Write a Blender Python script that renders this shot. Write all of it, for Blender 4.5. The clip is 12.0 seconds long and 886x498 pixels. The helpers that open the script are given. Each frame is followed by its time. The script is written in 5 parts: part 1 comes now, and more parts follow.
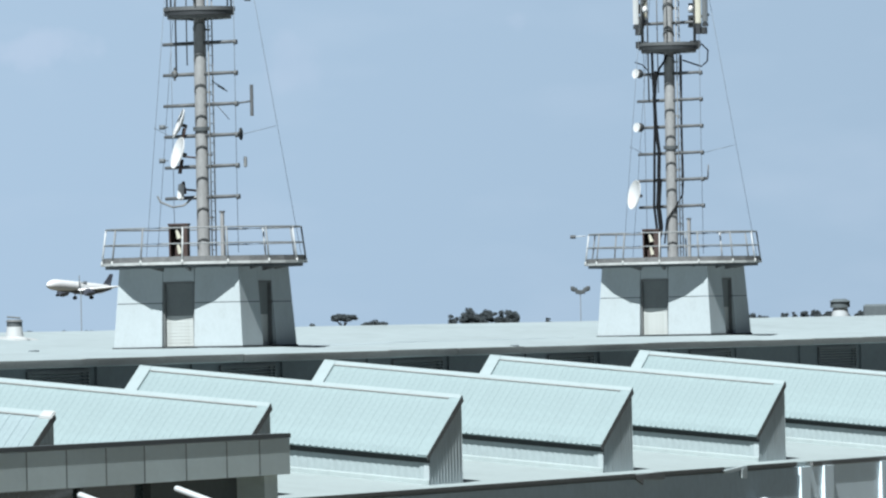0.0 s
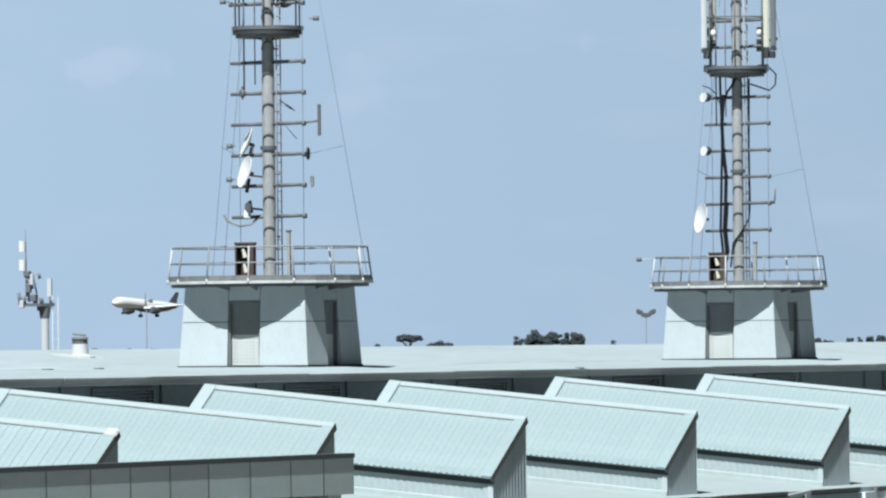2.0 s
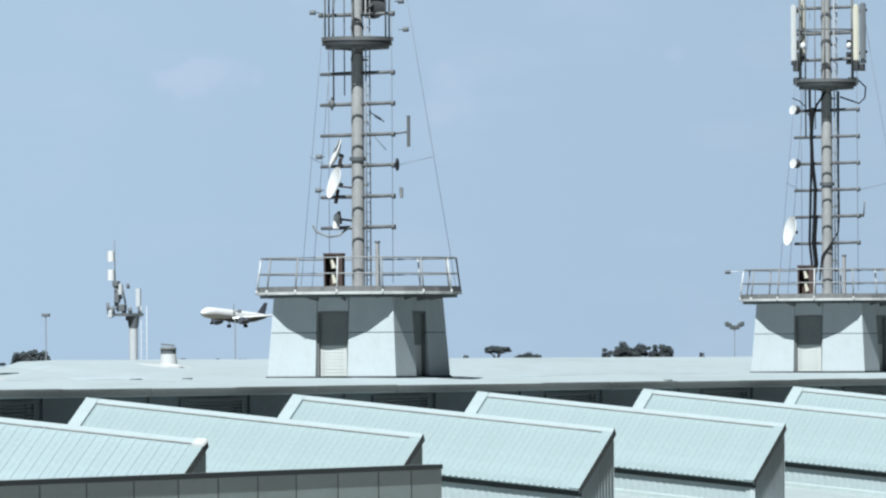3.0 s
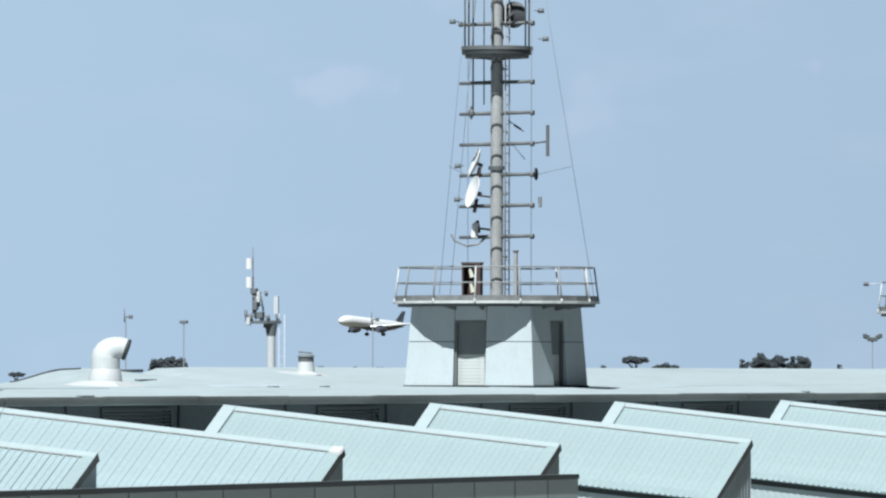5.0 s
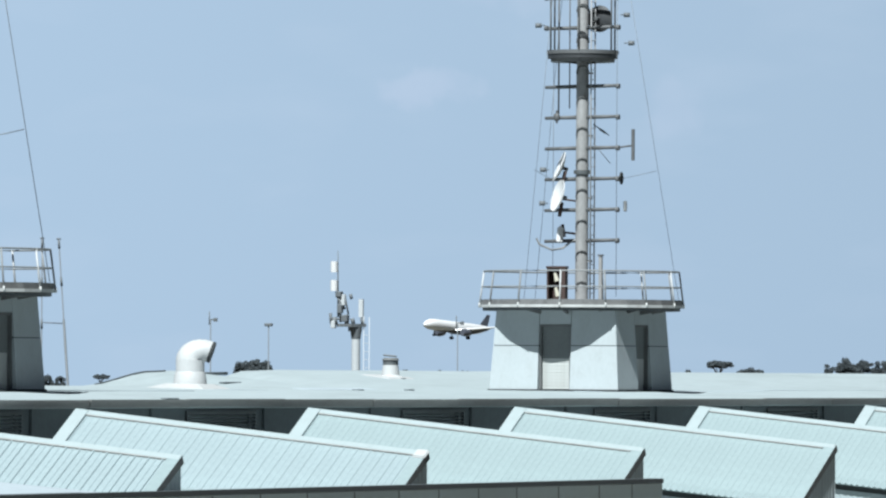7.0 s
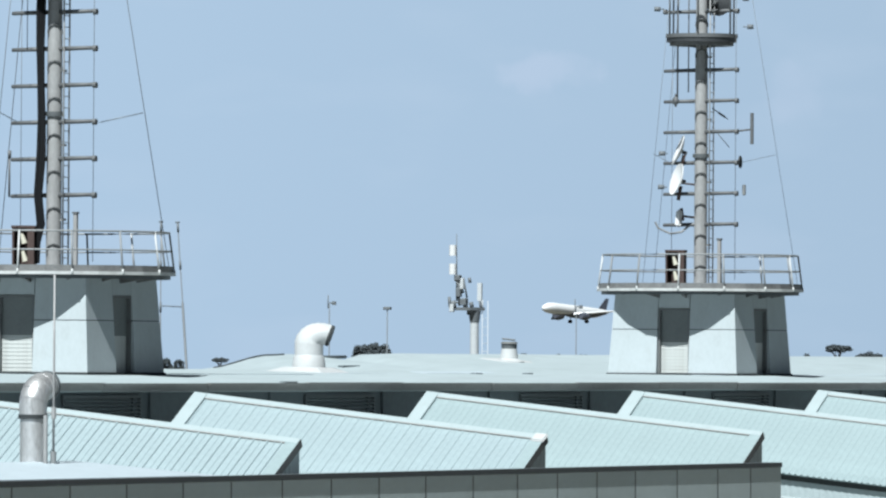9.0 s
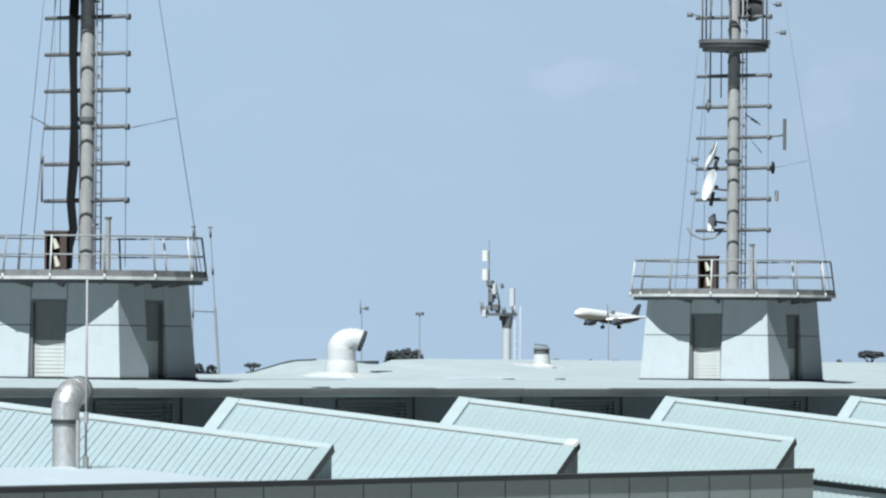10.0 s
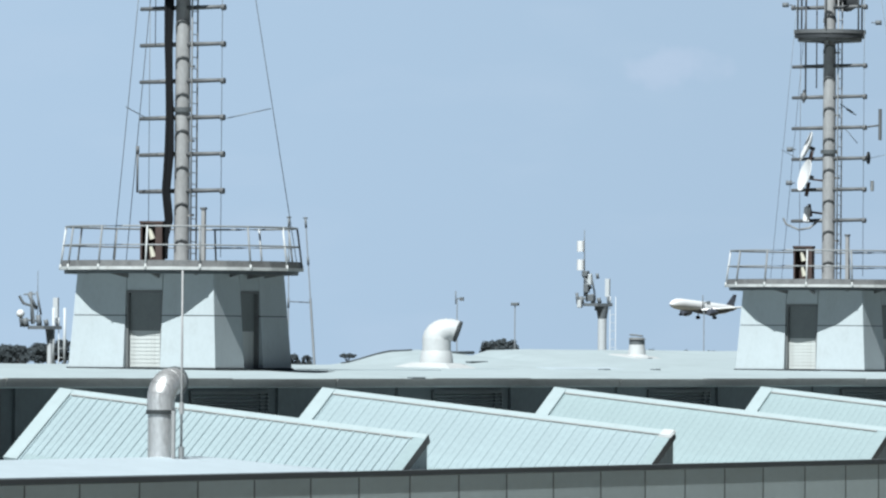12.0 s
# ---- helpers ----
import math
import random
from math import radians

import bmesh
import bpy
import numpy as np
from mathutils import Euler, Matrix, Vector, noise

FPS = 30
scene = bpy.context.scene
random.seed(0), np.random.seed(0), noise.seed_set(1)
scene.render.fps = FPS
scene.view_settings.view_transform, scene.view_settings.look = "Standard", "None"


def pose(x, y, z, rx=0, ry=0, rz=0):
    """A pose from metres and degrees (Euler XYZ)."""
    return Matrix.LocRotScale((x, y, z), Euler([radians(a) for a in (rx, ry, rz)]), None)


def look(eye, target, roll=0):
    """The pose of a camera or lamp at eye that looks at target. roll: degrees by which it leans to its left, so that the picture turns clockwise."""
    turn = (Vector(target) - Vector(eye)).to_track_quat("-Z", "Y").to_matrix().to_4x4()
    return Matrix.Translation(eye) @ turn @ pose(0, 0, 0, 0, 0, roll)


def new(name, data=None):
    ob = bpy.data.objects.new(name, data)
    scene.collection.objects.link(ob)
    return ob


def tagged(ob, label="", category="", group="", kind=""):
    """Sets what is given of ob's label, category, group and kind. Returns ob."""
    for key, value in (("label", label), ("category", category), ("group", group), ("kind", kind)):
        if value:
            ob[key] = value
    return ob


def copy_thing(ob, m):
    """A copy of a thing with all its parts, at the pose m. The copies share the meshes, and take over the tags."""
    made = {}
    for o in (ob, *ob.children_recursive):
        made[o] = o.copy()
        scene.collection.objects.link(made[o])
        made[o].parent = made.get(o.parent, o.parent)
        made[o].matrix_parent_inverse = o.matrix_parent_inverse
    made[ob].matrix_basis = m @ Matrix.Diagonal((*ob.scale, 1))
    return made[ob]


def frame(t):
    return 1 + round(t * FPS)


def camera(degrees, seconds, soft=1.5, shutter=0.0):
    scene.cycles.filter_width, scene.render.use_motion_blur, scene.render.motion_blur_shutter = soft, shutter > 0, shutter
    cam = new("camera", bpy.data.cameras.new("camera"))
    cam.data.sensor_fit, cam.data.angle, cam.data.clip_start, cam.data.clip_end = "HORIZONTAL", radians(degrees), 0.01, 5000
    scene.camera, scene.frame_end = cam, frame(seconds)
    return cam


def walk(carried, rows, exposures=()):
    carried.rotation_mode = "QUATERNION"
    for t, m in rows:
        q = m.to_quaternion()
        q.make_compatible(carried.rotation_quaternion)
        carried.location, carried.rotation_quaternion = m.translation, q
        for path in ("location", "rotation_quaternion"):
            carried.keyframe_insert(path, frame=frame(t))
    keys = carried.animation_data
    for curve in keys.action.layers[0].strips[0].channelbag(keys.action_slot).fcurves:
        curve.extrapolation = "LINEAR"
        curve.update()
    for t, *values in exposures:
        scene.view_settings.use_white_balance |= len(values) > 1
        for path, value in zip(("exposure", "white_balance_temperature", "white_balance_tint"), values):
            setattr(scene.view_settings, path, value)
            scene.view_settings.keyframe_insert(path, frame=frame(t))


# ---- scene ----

EYE = 10.5
cam = camera(6.41, 12.0, soft=2.3)
PATH = [
    (0.0, pose(0, 0, EYE, 90.5533, 1.1648, -68.4391)),
    (0.5, pose(0, 0, EYE, 90.4962, 1.1166, -68.3341)),
    (1.0, pose(0, 0, EYE, 90.5190, 0.9471, -68.2442)),
    (1.5, pose(0, 0, EYE, 90.6191, 0.7577, -68.1118)),
    (2.0, pose(0, 0, EYE, 90.7140, 0.5938, -67.9665)),
    (2.5, pose(0, 0, EYE, 90.7820, 0.4972, -67.7335)),
    (3.0, pose(0, 0, EYE, 90.8021, 0.3414, -67.3270)),
    (3.5, pose(0, 0, EYE, 90.8130, 0.1785, -66.8434)),
    (3.7, pose(0, 0, EYE, 90.8110, 0.1400, -66.6857)),
    (5.5, pose(0, 0, EYE, 90.8977, -0.1704, -66.2376)),
    (6.0, pose(0, 0, EYE, 90.9255, -0.2654, -66.0756)),
    (6.5, pose(0, 0, EYE, 90.9254, -0.3186, -65.8792)),
    (6.7, pose(0, 0, EYE, 90.9200, -0.3190, -65.8171)),
    (8.3, pose(0, 0, EYE, 90.7648, -0.3190, -65.1555)),
    (8.5, pose(0, 0, EYE, 90.7707, -0.3207, -65.0533)),
    (9.0, pose(0, 0, EYE, 90.7725, -0.3742, -64.8606)),
    (9.5, pose(0, 0, EYE, 90.7865, -0.4441, -64.7241)),
    (10.0, pose(0, 0, EYE, 90.8101, -0.4343, -64.6264)),
    (10.5, pose(0, 0, EYE, 90.8441, -0.3872, -64.5668)),
    (11.0, pose(0, 0, EYE, 90.8624, -0.4209, -64.4621)),
    (11.5, pose(0, 0, EYE, 90.8183, -0.4232, -64.2305)),
    (12.0, pose(0, 0, EYE, 90.7355, -0.4281, -63.9359)),
]
walk(cam, PATH, ((0.0, 0.69, 5930, 5), (3.5, 0.68, 5920, 5), (8.5, 0.67, 5930, 5), (12.0, 0.67, 5930, 5)))

# ---- light ----
SUN_EL, SUN_OFF = radians(53.5), radians(5.5)
to_sun = Vector((-math.cos(SUN_EL) * math.cos(SUN_OFF), -math.cos(SUN_EL) * math.sin(SUN_OFF), math.sin(SUN_EL)))
sun = new("sun", bpy.data.lights.new("sun", "SUN"))
sun.data.energy, sun.data.angle, sun.data.color = 5.3, radians(0.5), (1.0, 0.97, 0.92)
sun.matrix_world = look(to_sun * 200, (0, 0, 0))

world = bpy.data.worlds.new("sky")
scene.world = world
world.use_nodes = True
wn, wl = world.node_tree.nodes, world.node_tree.links
wn.clear()
w_out, w_bg = wn.new("ShaderNodeOutputWorld"), wn.new("ShaderNodeBackground")
w_sky = wn.new("ShaderNodeTexSky")
w_sky.sky_type, w_sky.sun_disc = "NISHITA", False
w_sky.sun_elevation, w_sky.sun_rotation = SUN_EL, math.atan2(to_sun.x, to_sun.y)
w_sky.air_density, w_sky.dust_density, w_sky.ozone_density = 0.5, 0.0, 2.0
w_bg.inputs[1].default_value = 0.04
# thin high cloud
w_co, w_map, w_no, w_ramp = wn.new("ShaderNodeTexCoord"), wn.new("ShaderNodeMapping"), wn.new("ShaderNodeTexNoise"), wn.new("ShaderNodeValToRGB")
w_map.inputs["Scale"].default_value = (24, 24, 70)
w_no.inputs["Scale"].default_value, w_no.inputs["Detail"].default_value, w_no.inputs["Roughness"].default_value = 1.6, 4, 0.45
w_ramp.color_ramp.elements[0].position, w_ramp.color_ramp.elements[1].position = 0.50, 0.78
w_ramp.color_ramp.elements[1].color = (0.2, 0.2, 0.2, 1)
w_cloud = wn.new("ShaderNodeMix")
w_cloud.data_type = "RGBA"
w_cloud.inputs[7].default_value = (9.8, 10.7, 12.3, 1)
# blue haze layer that fills the lowest part of the sky
w_xyz, w_h, w_haze = wn.new("ShaderNodeSeparateXYZ"), wn.new("ShaderNodeMapRange"), wn.new("ShaderNodeMix")
w_h.inputs[1].default_value, w_h.inputs[2].default_value = 0.05, 0.075
w_h.inputs[3].default_value, w_h.inputs[4].default_value = 0.97, 0.0
w_haze.data_type = "RGBA"
# haze thickens gently towards one side
w_side, w_amt, w_scaled = wn.new("ShaderNodeVectorMath"), wn.new("ShaderNodeMapRange"), wn.new("ShaderNodeVectorMath")
w_side.operation, w_scaled.operation, w_amt.interpolation_type = "DOT_PRODUCT", "SCALE", "SMOOTHSTEP"
w_side.inputs[1].default_value = (-0.407, 0.9135, 0)
w_amt.inputs[1].default_value, w_amt.inputs[2].default_value = -0.30, 0.30
w_amt.inputs[3].default_value, w_amt.inputs[4].default_value = 0.85, 1.15
w_scaled.inputs[0].default_value = (7.2, 8.88, 10.88)
wl.new(w_co.outputs["Generated"], w_side.inputs[0])
wl.new(w_side.outputs["Value"], w_amt.inputs[0])
wl.new(w_amt.outputs[0], w_scaled.inputs["Scale"])
wl.new(w_scaled.outputs[0], w_haze.inputs[7])
wl.new(w_co.outputs["Generated"], w_map.inputs[0])
wl.new(w_co.outputs["Generated"], w_xyz.inputs[0])
wl.new(w_xyz.outputs["Z"], w_h.inputs[0])
wl.new(w_h.outputs[0], w_haze.inputs[0])
wl.new(w_map.outputs[0], w_no.inputs[0])
wl.new(w_no.outputs[0], w_ramp.inputs[0])
wl.new(w_ramp.outputs[0], w_cloud.inputs[0])
w_thin = wn.new("ShaderNodeVectorMath")
w_thin.operation = "SCALE"
w_thin.inputs["Scale"].default_value = 0.26
wl.new(w_sky.outputs[0], w_thin.inputs[0])
wl.new(w_thin.outputs[0], w_haze.inputs[6])
wl.new(w_haze.outputs[2], w_cloud.inputs[6])


def small_cloud(below, bearing, height, wide, tall, amount):
    """A faint torn cloud in the sky; bearing clockwise from +y and height in degrees, sizes as half angles in degrees."""
    b, e = radians(bearing), radians(height)
    side, up, u, v, r = [wn.new("ShaderNodeVectorMath") for _ in range(2)] + [wn.new("ShaderNodeMath") for _ in range(3)]
    side.operation = up.operation = "DOT_PRODUCT"
    side.inputs[1].default_value = tuple(Vector((math.cos(b), -math.sin(b), 0)) / radians(wide))
    up.inputs[1].default_value = (0, 0, 1 / radians(tall))
    u.operation, v.operation, r.operation = "MULTIPLY", "SUBTRACT", "ADD"
    v.inputs[1].default_value = math.sin(e) / radians(tall)
    torn, sq, fade, mix = wn.new("ShaderNodeTexNoise"), wn.new("ShaderNodeMath"), wn.new("ShaderNodeMapRange"), wn.new("ShaderNodeMix")
    torn.inputs["Scale"].default_value, torn.inputs["Detail"].default_value = 170, 4
    sq.operation, fade.interpolation_type, mix.data_type = "MULTIPLY", "SMOOTHSTEP", "RGBA"
    spread = wn.new("ShaderNodeMath")
    spread.operation, spread.inputs[1].default_value, spread.inputs[2].default_value = "MULTIPLY_ADD", 5.0, -2.4
    total = wn.new("ShaderNodeMath")
    total.operation = "ADD"
    wl.new(w_co.outputs["Generated"], side.inputs[0])
    wl.new(w_co.outputs["Generated"], up.inputs[0])
    wl.new(side.outputs["Value"], u.inputs[0])
    wl.new(side.outputs["Value"], u.inputs[1])
    wl.new(up.outputs["Value"], v.inputs[0])
    wl.new(v.outputs[0], sq.inputs[0])
    wl.new(v.outputs[0], sq.inputs[1])
    wl.new(u.outputs[0], r.inputs[0])
    wl.new(sq.outputs[0], r.inputs[1])
    wl.new(w_co.outputs["Generated"], torn.inputs[0])
    wl.new(torn.outputs[0], spread.inputs[0])
    wl.new(r.outputs[0], total.inputs[0])
    wl.new(spread.outputs[0], total.inputs[1])
    fade.inputs[1].default_value, fade.inputs[2].default_value = -0.4, 1.5
    fade.inputs[3].default_value, fade.inputs[4].default_value = amount, 0.0
    wl.new(total.outputs[0], fade.inputs[0])
    wl.new(fade.outputs[0], mix.inputs[0])
    wl.new(below, mix.inputs[6])
    mix.inputs[7].default_value = (10.6, 10.9, 12.8, 1)
    return mix.outputs[2]


sky = w_cloud.outputs[2]
for bearing, height, wide, tall, amount in ((65.65, 2.05, 0.42, 0.14, 0.24), (67.42, 1.92, 0.26, 0.20, 0.14), (66.3, 2.72, 0.5, 0.12, 0.14), (69.05, 2.2, 0.16, 0.08, 0.16)):
    sky = small_cloud(sky, bearing, height, wide, tall, amount)
wl.new(sky, w_bg.inputs[0])
wl.new(w_bg.outputs[0], w_out.inputs[0])


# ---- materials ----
COLOUR_SCALE = 0.64  # all base colours darkened so bounced light lifts the shade less


def mat(name, base, rough=0.6, metal=0.0, vary=0.12, scale=1.5, fine=18.0, bump=0.0, stretch=(1, 1, 1), stain=None, amount=0.5, each=0.0):
    """A surface with broad and fine variation, an optional stain colour and a little difference from piece to piece."""
    m = bpy.data.materials.new(name)
    m.use_nodes = True
    n, l = m.node_tree.nodes, m.node_tree.links
    b = n["Principled BSDF"]
    b.inputs["Roughness"].default_value, b.inputs["Metallic"].default_value = rough, metal
    co, mp = n.new("ShaderNodeTexCoord"), n.new("ShaderNodeMapping")
    mp.inputs["Scale"].default_value = stretch
    l.new(co.outputs["Object"], mp.inputs[0])
    big, small = n.new("ShaderNodeTexNoise"), n.new("ShaderNodeTexNoise")
    big.inputs["Scale"].default_value, big.inputs["Detail"].default_value = scale, 5
    small.inputs["Scale"].default_value, small.inputs["Detail"].default_value = fine, 3
    l.new(mp.outputs[0], big.inputs[0])
    l.new(mp.outputs[0], small.inputs[0])
    add = n.new("ShaderNodeMath")
    add.operation = "ADD"
    l.new(big.outputs[0], add.inputs[0])
    l.new(small.outputs[0], add.inputs[1])
    rng = n.new("ShaderNodeMapRange")
    rng.inputs[1].default_value, rng.inputs[2].default_value = 0.6, 1.4
    rng.inputs[3].default_value, rng.inputs[4].default_value = 1 - vary, 1 + vary
    l.new(add.outputs[0], rng.inputs[0])
    last = rng.outputs[0]
    if each:
        info, er, em = n.new("ShaderNodeObjectInfo"), n.new("ShaderNodeMapRange"), n.new("ShaderNodeMath")
        er.inputs[3].default_value, er.inputs[4].default_value = 1 - each, 1 + each
        em.operation = "MULTIPLY"
        l.new(info.outputs["Random"], er.inputs[0])
        l.new(er.outputs[0], em.inputs[0])
        l.new(last, em.inputs[1])
        last = em.outputs[0]
    hue = n.new("ShaderNodeHueSaturation")
    l.new(last, hue.inputs["Value"])
    colour = n.new("ShaderNodeMix")
    colour.data_type = "RGBA"
    colour.inputs[0].default_value = 0
    colour.inputs[6].default_value = (*(c * COLOUR_SCALE for c in base), 1)
    if stain:
        colour.inputs[7].default_value = (*(c * COLOUR_SCALE for c in stain), 1)
        sn, sr = n.new("ShaderNodeTexNoise"), n.new("ShaderNodeMapRange")
        sn.inputs["Scale"].default_value, sn.inputs["Detail"].default_value, sn.inputs["Roughness"].default_value = scale * 2.3, 6, 0.7
        sr.inputs[1].default_value, sr.inputs[2].default_value, sr.inputs[4].default_value = 0.52, 0.78, amount
        l.new(mp.outputs[0], sn.inputs[0])
        l.new(sn.outputs[0], sr.inputs[0])
        l.new(sr.outputs[0], colour.inputs[0])
    l.new(colour.outputs[2], hue.inputs["Color"])
    l.new(hue.outputs[0], b.inputs["Base Color"])
    if bump:
        bp = n.new("ShaderNodeBump")
        bp.inputs["Strength"].default_value, bp.inputs["Distance"].default_value = bump, 0.02
        l.new(small.outputs[0], bp.inputs["Height"])
        l.new(bp.outputs[0], b.inputs["Normal"])
    return m


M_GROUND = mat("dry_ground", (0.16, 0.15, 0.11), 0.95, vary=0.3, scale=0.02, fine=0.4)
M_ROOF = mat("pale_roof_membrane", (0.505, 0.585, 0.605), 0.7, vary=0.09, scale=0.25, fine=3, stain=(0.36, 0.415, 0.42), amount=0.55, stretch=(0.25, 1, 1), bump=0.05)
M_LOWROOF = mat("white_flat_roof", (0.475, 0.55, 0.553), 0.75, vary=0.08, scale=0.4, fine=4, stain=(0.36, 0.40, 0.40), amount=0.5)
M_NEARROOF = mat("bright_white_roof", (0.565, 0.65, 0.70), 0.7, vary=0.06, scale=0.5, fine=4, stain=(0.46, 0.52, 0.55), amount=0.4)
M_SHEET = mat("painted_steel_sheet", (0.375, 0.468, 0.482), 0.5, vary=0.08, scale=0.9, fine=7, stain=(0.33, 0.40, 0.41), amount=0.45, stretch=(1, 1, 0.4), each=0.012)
M_SHEETBLUE = mat("bluer_steel_sheet", (0.398, 0.490, 0.515), 0.5, vary=0.08, scale=0.9, fine=7, stain=(0.33, 0.405, 0.425), amount=0.45, stretch=(1, 1, 0.4), each=0.02)
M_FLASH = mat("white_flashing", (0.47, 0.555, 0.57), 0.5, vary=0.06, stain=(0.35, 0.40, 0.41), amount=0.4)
# near-black for real joints and for pieces that stand for shade
M_SEAMSHADE = mat("dark_joint_and_shade", (0.035, 0.042, 0.044), 0.8)
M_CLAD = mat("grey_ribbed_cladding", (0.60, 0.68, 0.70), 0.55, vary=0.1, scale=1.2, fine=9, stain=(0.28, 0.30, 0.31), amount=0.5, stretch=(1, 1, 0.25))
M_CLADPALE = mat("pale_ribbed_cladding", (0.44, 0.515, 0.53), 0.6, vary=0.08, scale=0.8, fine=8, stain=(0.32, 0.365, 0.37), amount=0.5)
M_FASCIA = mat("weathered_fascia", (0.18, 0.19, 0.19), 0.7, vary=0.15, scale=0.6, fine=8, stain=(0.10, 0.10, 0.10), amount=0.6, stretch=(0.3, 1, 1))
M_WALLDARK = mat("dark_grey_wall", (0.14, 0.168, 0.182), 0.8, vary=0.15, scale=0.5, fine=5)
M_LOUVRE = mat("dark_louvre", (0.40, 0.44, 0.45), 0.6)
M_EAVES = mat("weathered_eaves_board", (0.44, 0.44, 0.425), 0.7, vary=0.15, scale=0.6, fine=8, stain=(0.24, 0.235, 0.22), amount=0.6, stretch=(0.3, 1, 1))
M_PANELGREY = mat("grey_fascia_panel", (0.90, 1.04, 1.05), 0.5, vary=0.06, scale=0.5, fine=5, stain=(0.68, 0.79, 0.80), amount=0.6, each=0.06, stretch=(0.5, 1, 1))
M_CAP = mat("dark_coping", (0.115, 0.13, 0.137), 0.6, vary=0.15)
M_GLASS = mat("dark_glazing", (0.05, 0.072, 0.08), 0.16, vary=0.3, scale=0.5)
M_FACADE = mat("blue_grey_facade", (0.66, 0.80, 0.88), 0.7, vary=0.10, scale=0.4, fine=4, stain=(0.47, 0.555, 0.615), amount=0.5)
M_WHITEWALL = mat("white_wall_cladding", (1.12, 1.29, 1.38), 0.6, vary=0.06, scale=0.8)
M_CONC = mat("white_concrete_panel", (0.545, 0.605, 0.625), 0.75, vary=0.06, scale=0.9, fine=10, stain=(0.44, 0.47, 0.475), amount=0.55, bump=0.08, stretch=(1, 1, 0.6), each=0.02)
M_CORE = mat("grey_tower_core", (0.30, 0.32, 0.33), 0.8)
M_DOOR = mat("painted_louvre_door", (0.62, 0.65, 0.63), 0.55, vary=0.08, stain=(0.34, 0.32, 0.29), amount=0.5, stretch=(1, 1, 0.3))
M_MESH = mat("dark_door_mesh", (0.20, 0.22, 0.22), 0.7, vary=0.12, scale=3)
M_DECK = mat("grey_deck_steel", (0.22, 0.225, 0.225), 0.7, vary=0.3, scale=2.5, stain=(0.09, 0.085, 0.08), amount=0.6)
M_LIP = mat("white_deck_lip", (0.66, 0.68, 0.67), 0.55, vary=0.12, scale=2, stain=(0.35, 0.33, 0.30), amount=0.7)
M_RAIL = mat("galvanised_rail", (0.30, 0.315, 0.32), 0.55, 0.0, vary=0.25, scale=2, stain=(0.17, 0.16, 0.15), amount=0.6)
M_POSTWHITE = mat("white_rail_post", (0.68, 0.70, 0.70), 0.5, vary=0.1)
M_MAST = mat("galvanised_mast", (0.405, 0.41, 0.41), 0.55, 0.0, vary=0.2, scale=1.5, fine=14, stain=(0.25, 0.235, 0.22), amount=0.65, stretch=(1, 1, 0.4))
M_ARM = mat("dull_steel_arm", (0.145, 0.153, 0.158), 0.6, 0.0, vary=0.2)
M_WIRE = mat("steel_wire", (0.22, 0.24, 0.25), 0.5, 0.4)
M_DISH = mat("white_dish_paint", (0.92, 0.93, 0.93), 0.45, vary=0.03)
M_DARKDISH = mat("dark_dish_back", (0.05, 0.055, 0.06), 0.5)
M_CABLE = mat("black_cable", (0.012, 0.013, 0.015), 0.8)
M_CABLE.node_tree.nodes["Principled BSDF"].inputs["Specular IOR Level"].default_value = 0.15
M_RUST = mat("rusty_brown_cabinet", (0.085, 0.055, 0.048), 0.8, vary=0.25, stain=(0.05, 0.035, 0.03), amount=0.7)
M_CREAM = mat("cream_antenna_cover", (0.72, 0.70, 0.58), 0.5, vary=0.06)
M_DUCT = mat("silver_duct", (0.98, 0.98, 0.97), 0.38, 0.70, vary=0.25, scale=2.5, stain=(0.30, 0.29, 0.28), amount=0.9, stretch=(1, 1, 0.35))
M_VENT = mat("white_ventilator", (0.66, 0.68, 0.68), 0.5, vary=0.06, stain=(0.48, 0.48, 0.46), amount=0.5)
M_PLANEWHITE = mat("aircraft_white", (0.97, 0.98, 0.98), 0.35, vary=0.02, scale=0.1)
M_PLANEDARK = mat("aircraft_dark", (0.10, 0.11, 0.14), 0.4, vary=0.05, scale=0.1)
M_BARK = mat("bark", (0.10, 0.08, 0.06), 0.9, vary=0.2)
# distance haze is mixed into this leaf colour as blue-grey
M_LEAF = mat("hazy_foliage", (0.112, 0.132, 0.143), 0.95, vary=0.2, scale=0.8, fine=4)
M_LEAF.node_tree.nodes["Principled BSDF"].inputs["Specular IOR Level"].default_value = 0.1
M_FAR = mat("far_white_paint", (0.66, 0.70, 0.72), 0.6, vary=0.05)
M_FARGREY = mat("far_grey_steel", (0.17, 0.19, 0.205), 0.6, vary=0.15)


# ---- mesh helpers ----
def solid(bm, pts, faces):
    vs = [bm.verts.new(p) for p in pts]
    for fc in faces:
        bm.faces.new([vs[i] for i in fc])
    return vs


BOXF = ((0, 3, 2, 1), (4, 5, 6, 7), (0, 1, 5, 4), (1, 2, 6, 5), (2, 3, 7, 6), (3, 0, 4, 7))


def box(bm, x0, x1, y0, y1, z0, z1):
    return solid(bm, [(x0, y0, z0), (x1, y0, z0), (x1, y1, z0), (x0, y1, z0), (x0, y0, z1), (x1, y0, z1), (x1, y1, z1), (x0, y1, z1)], BOXF)


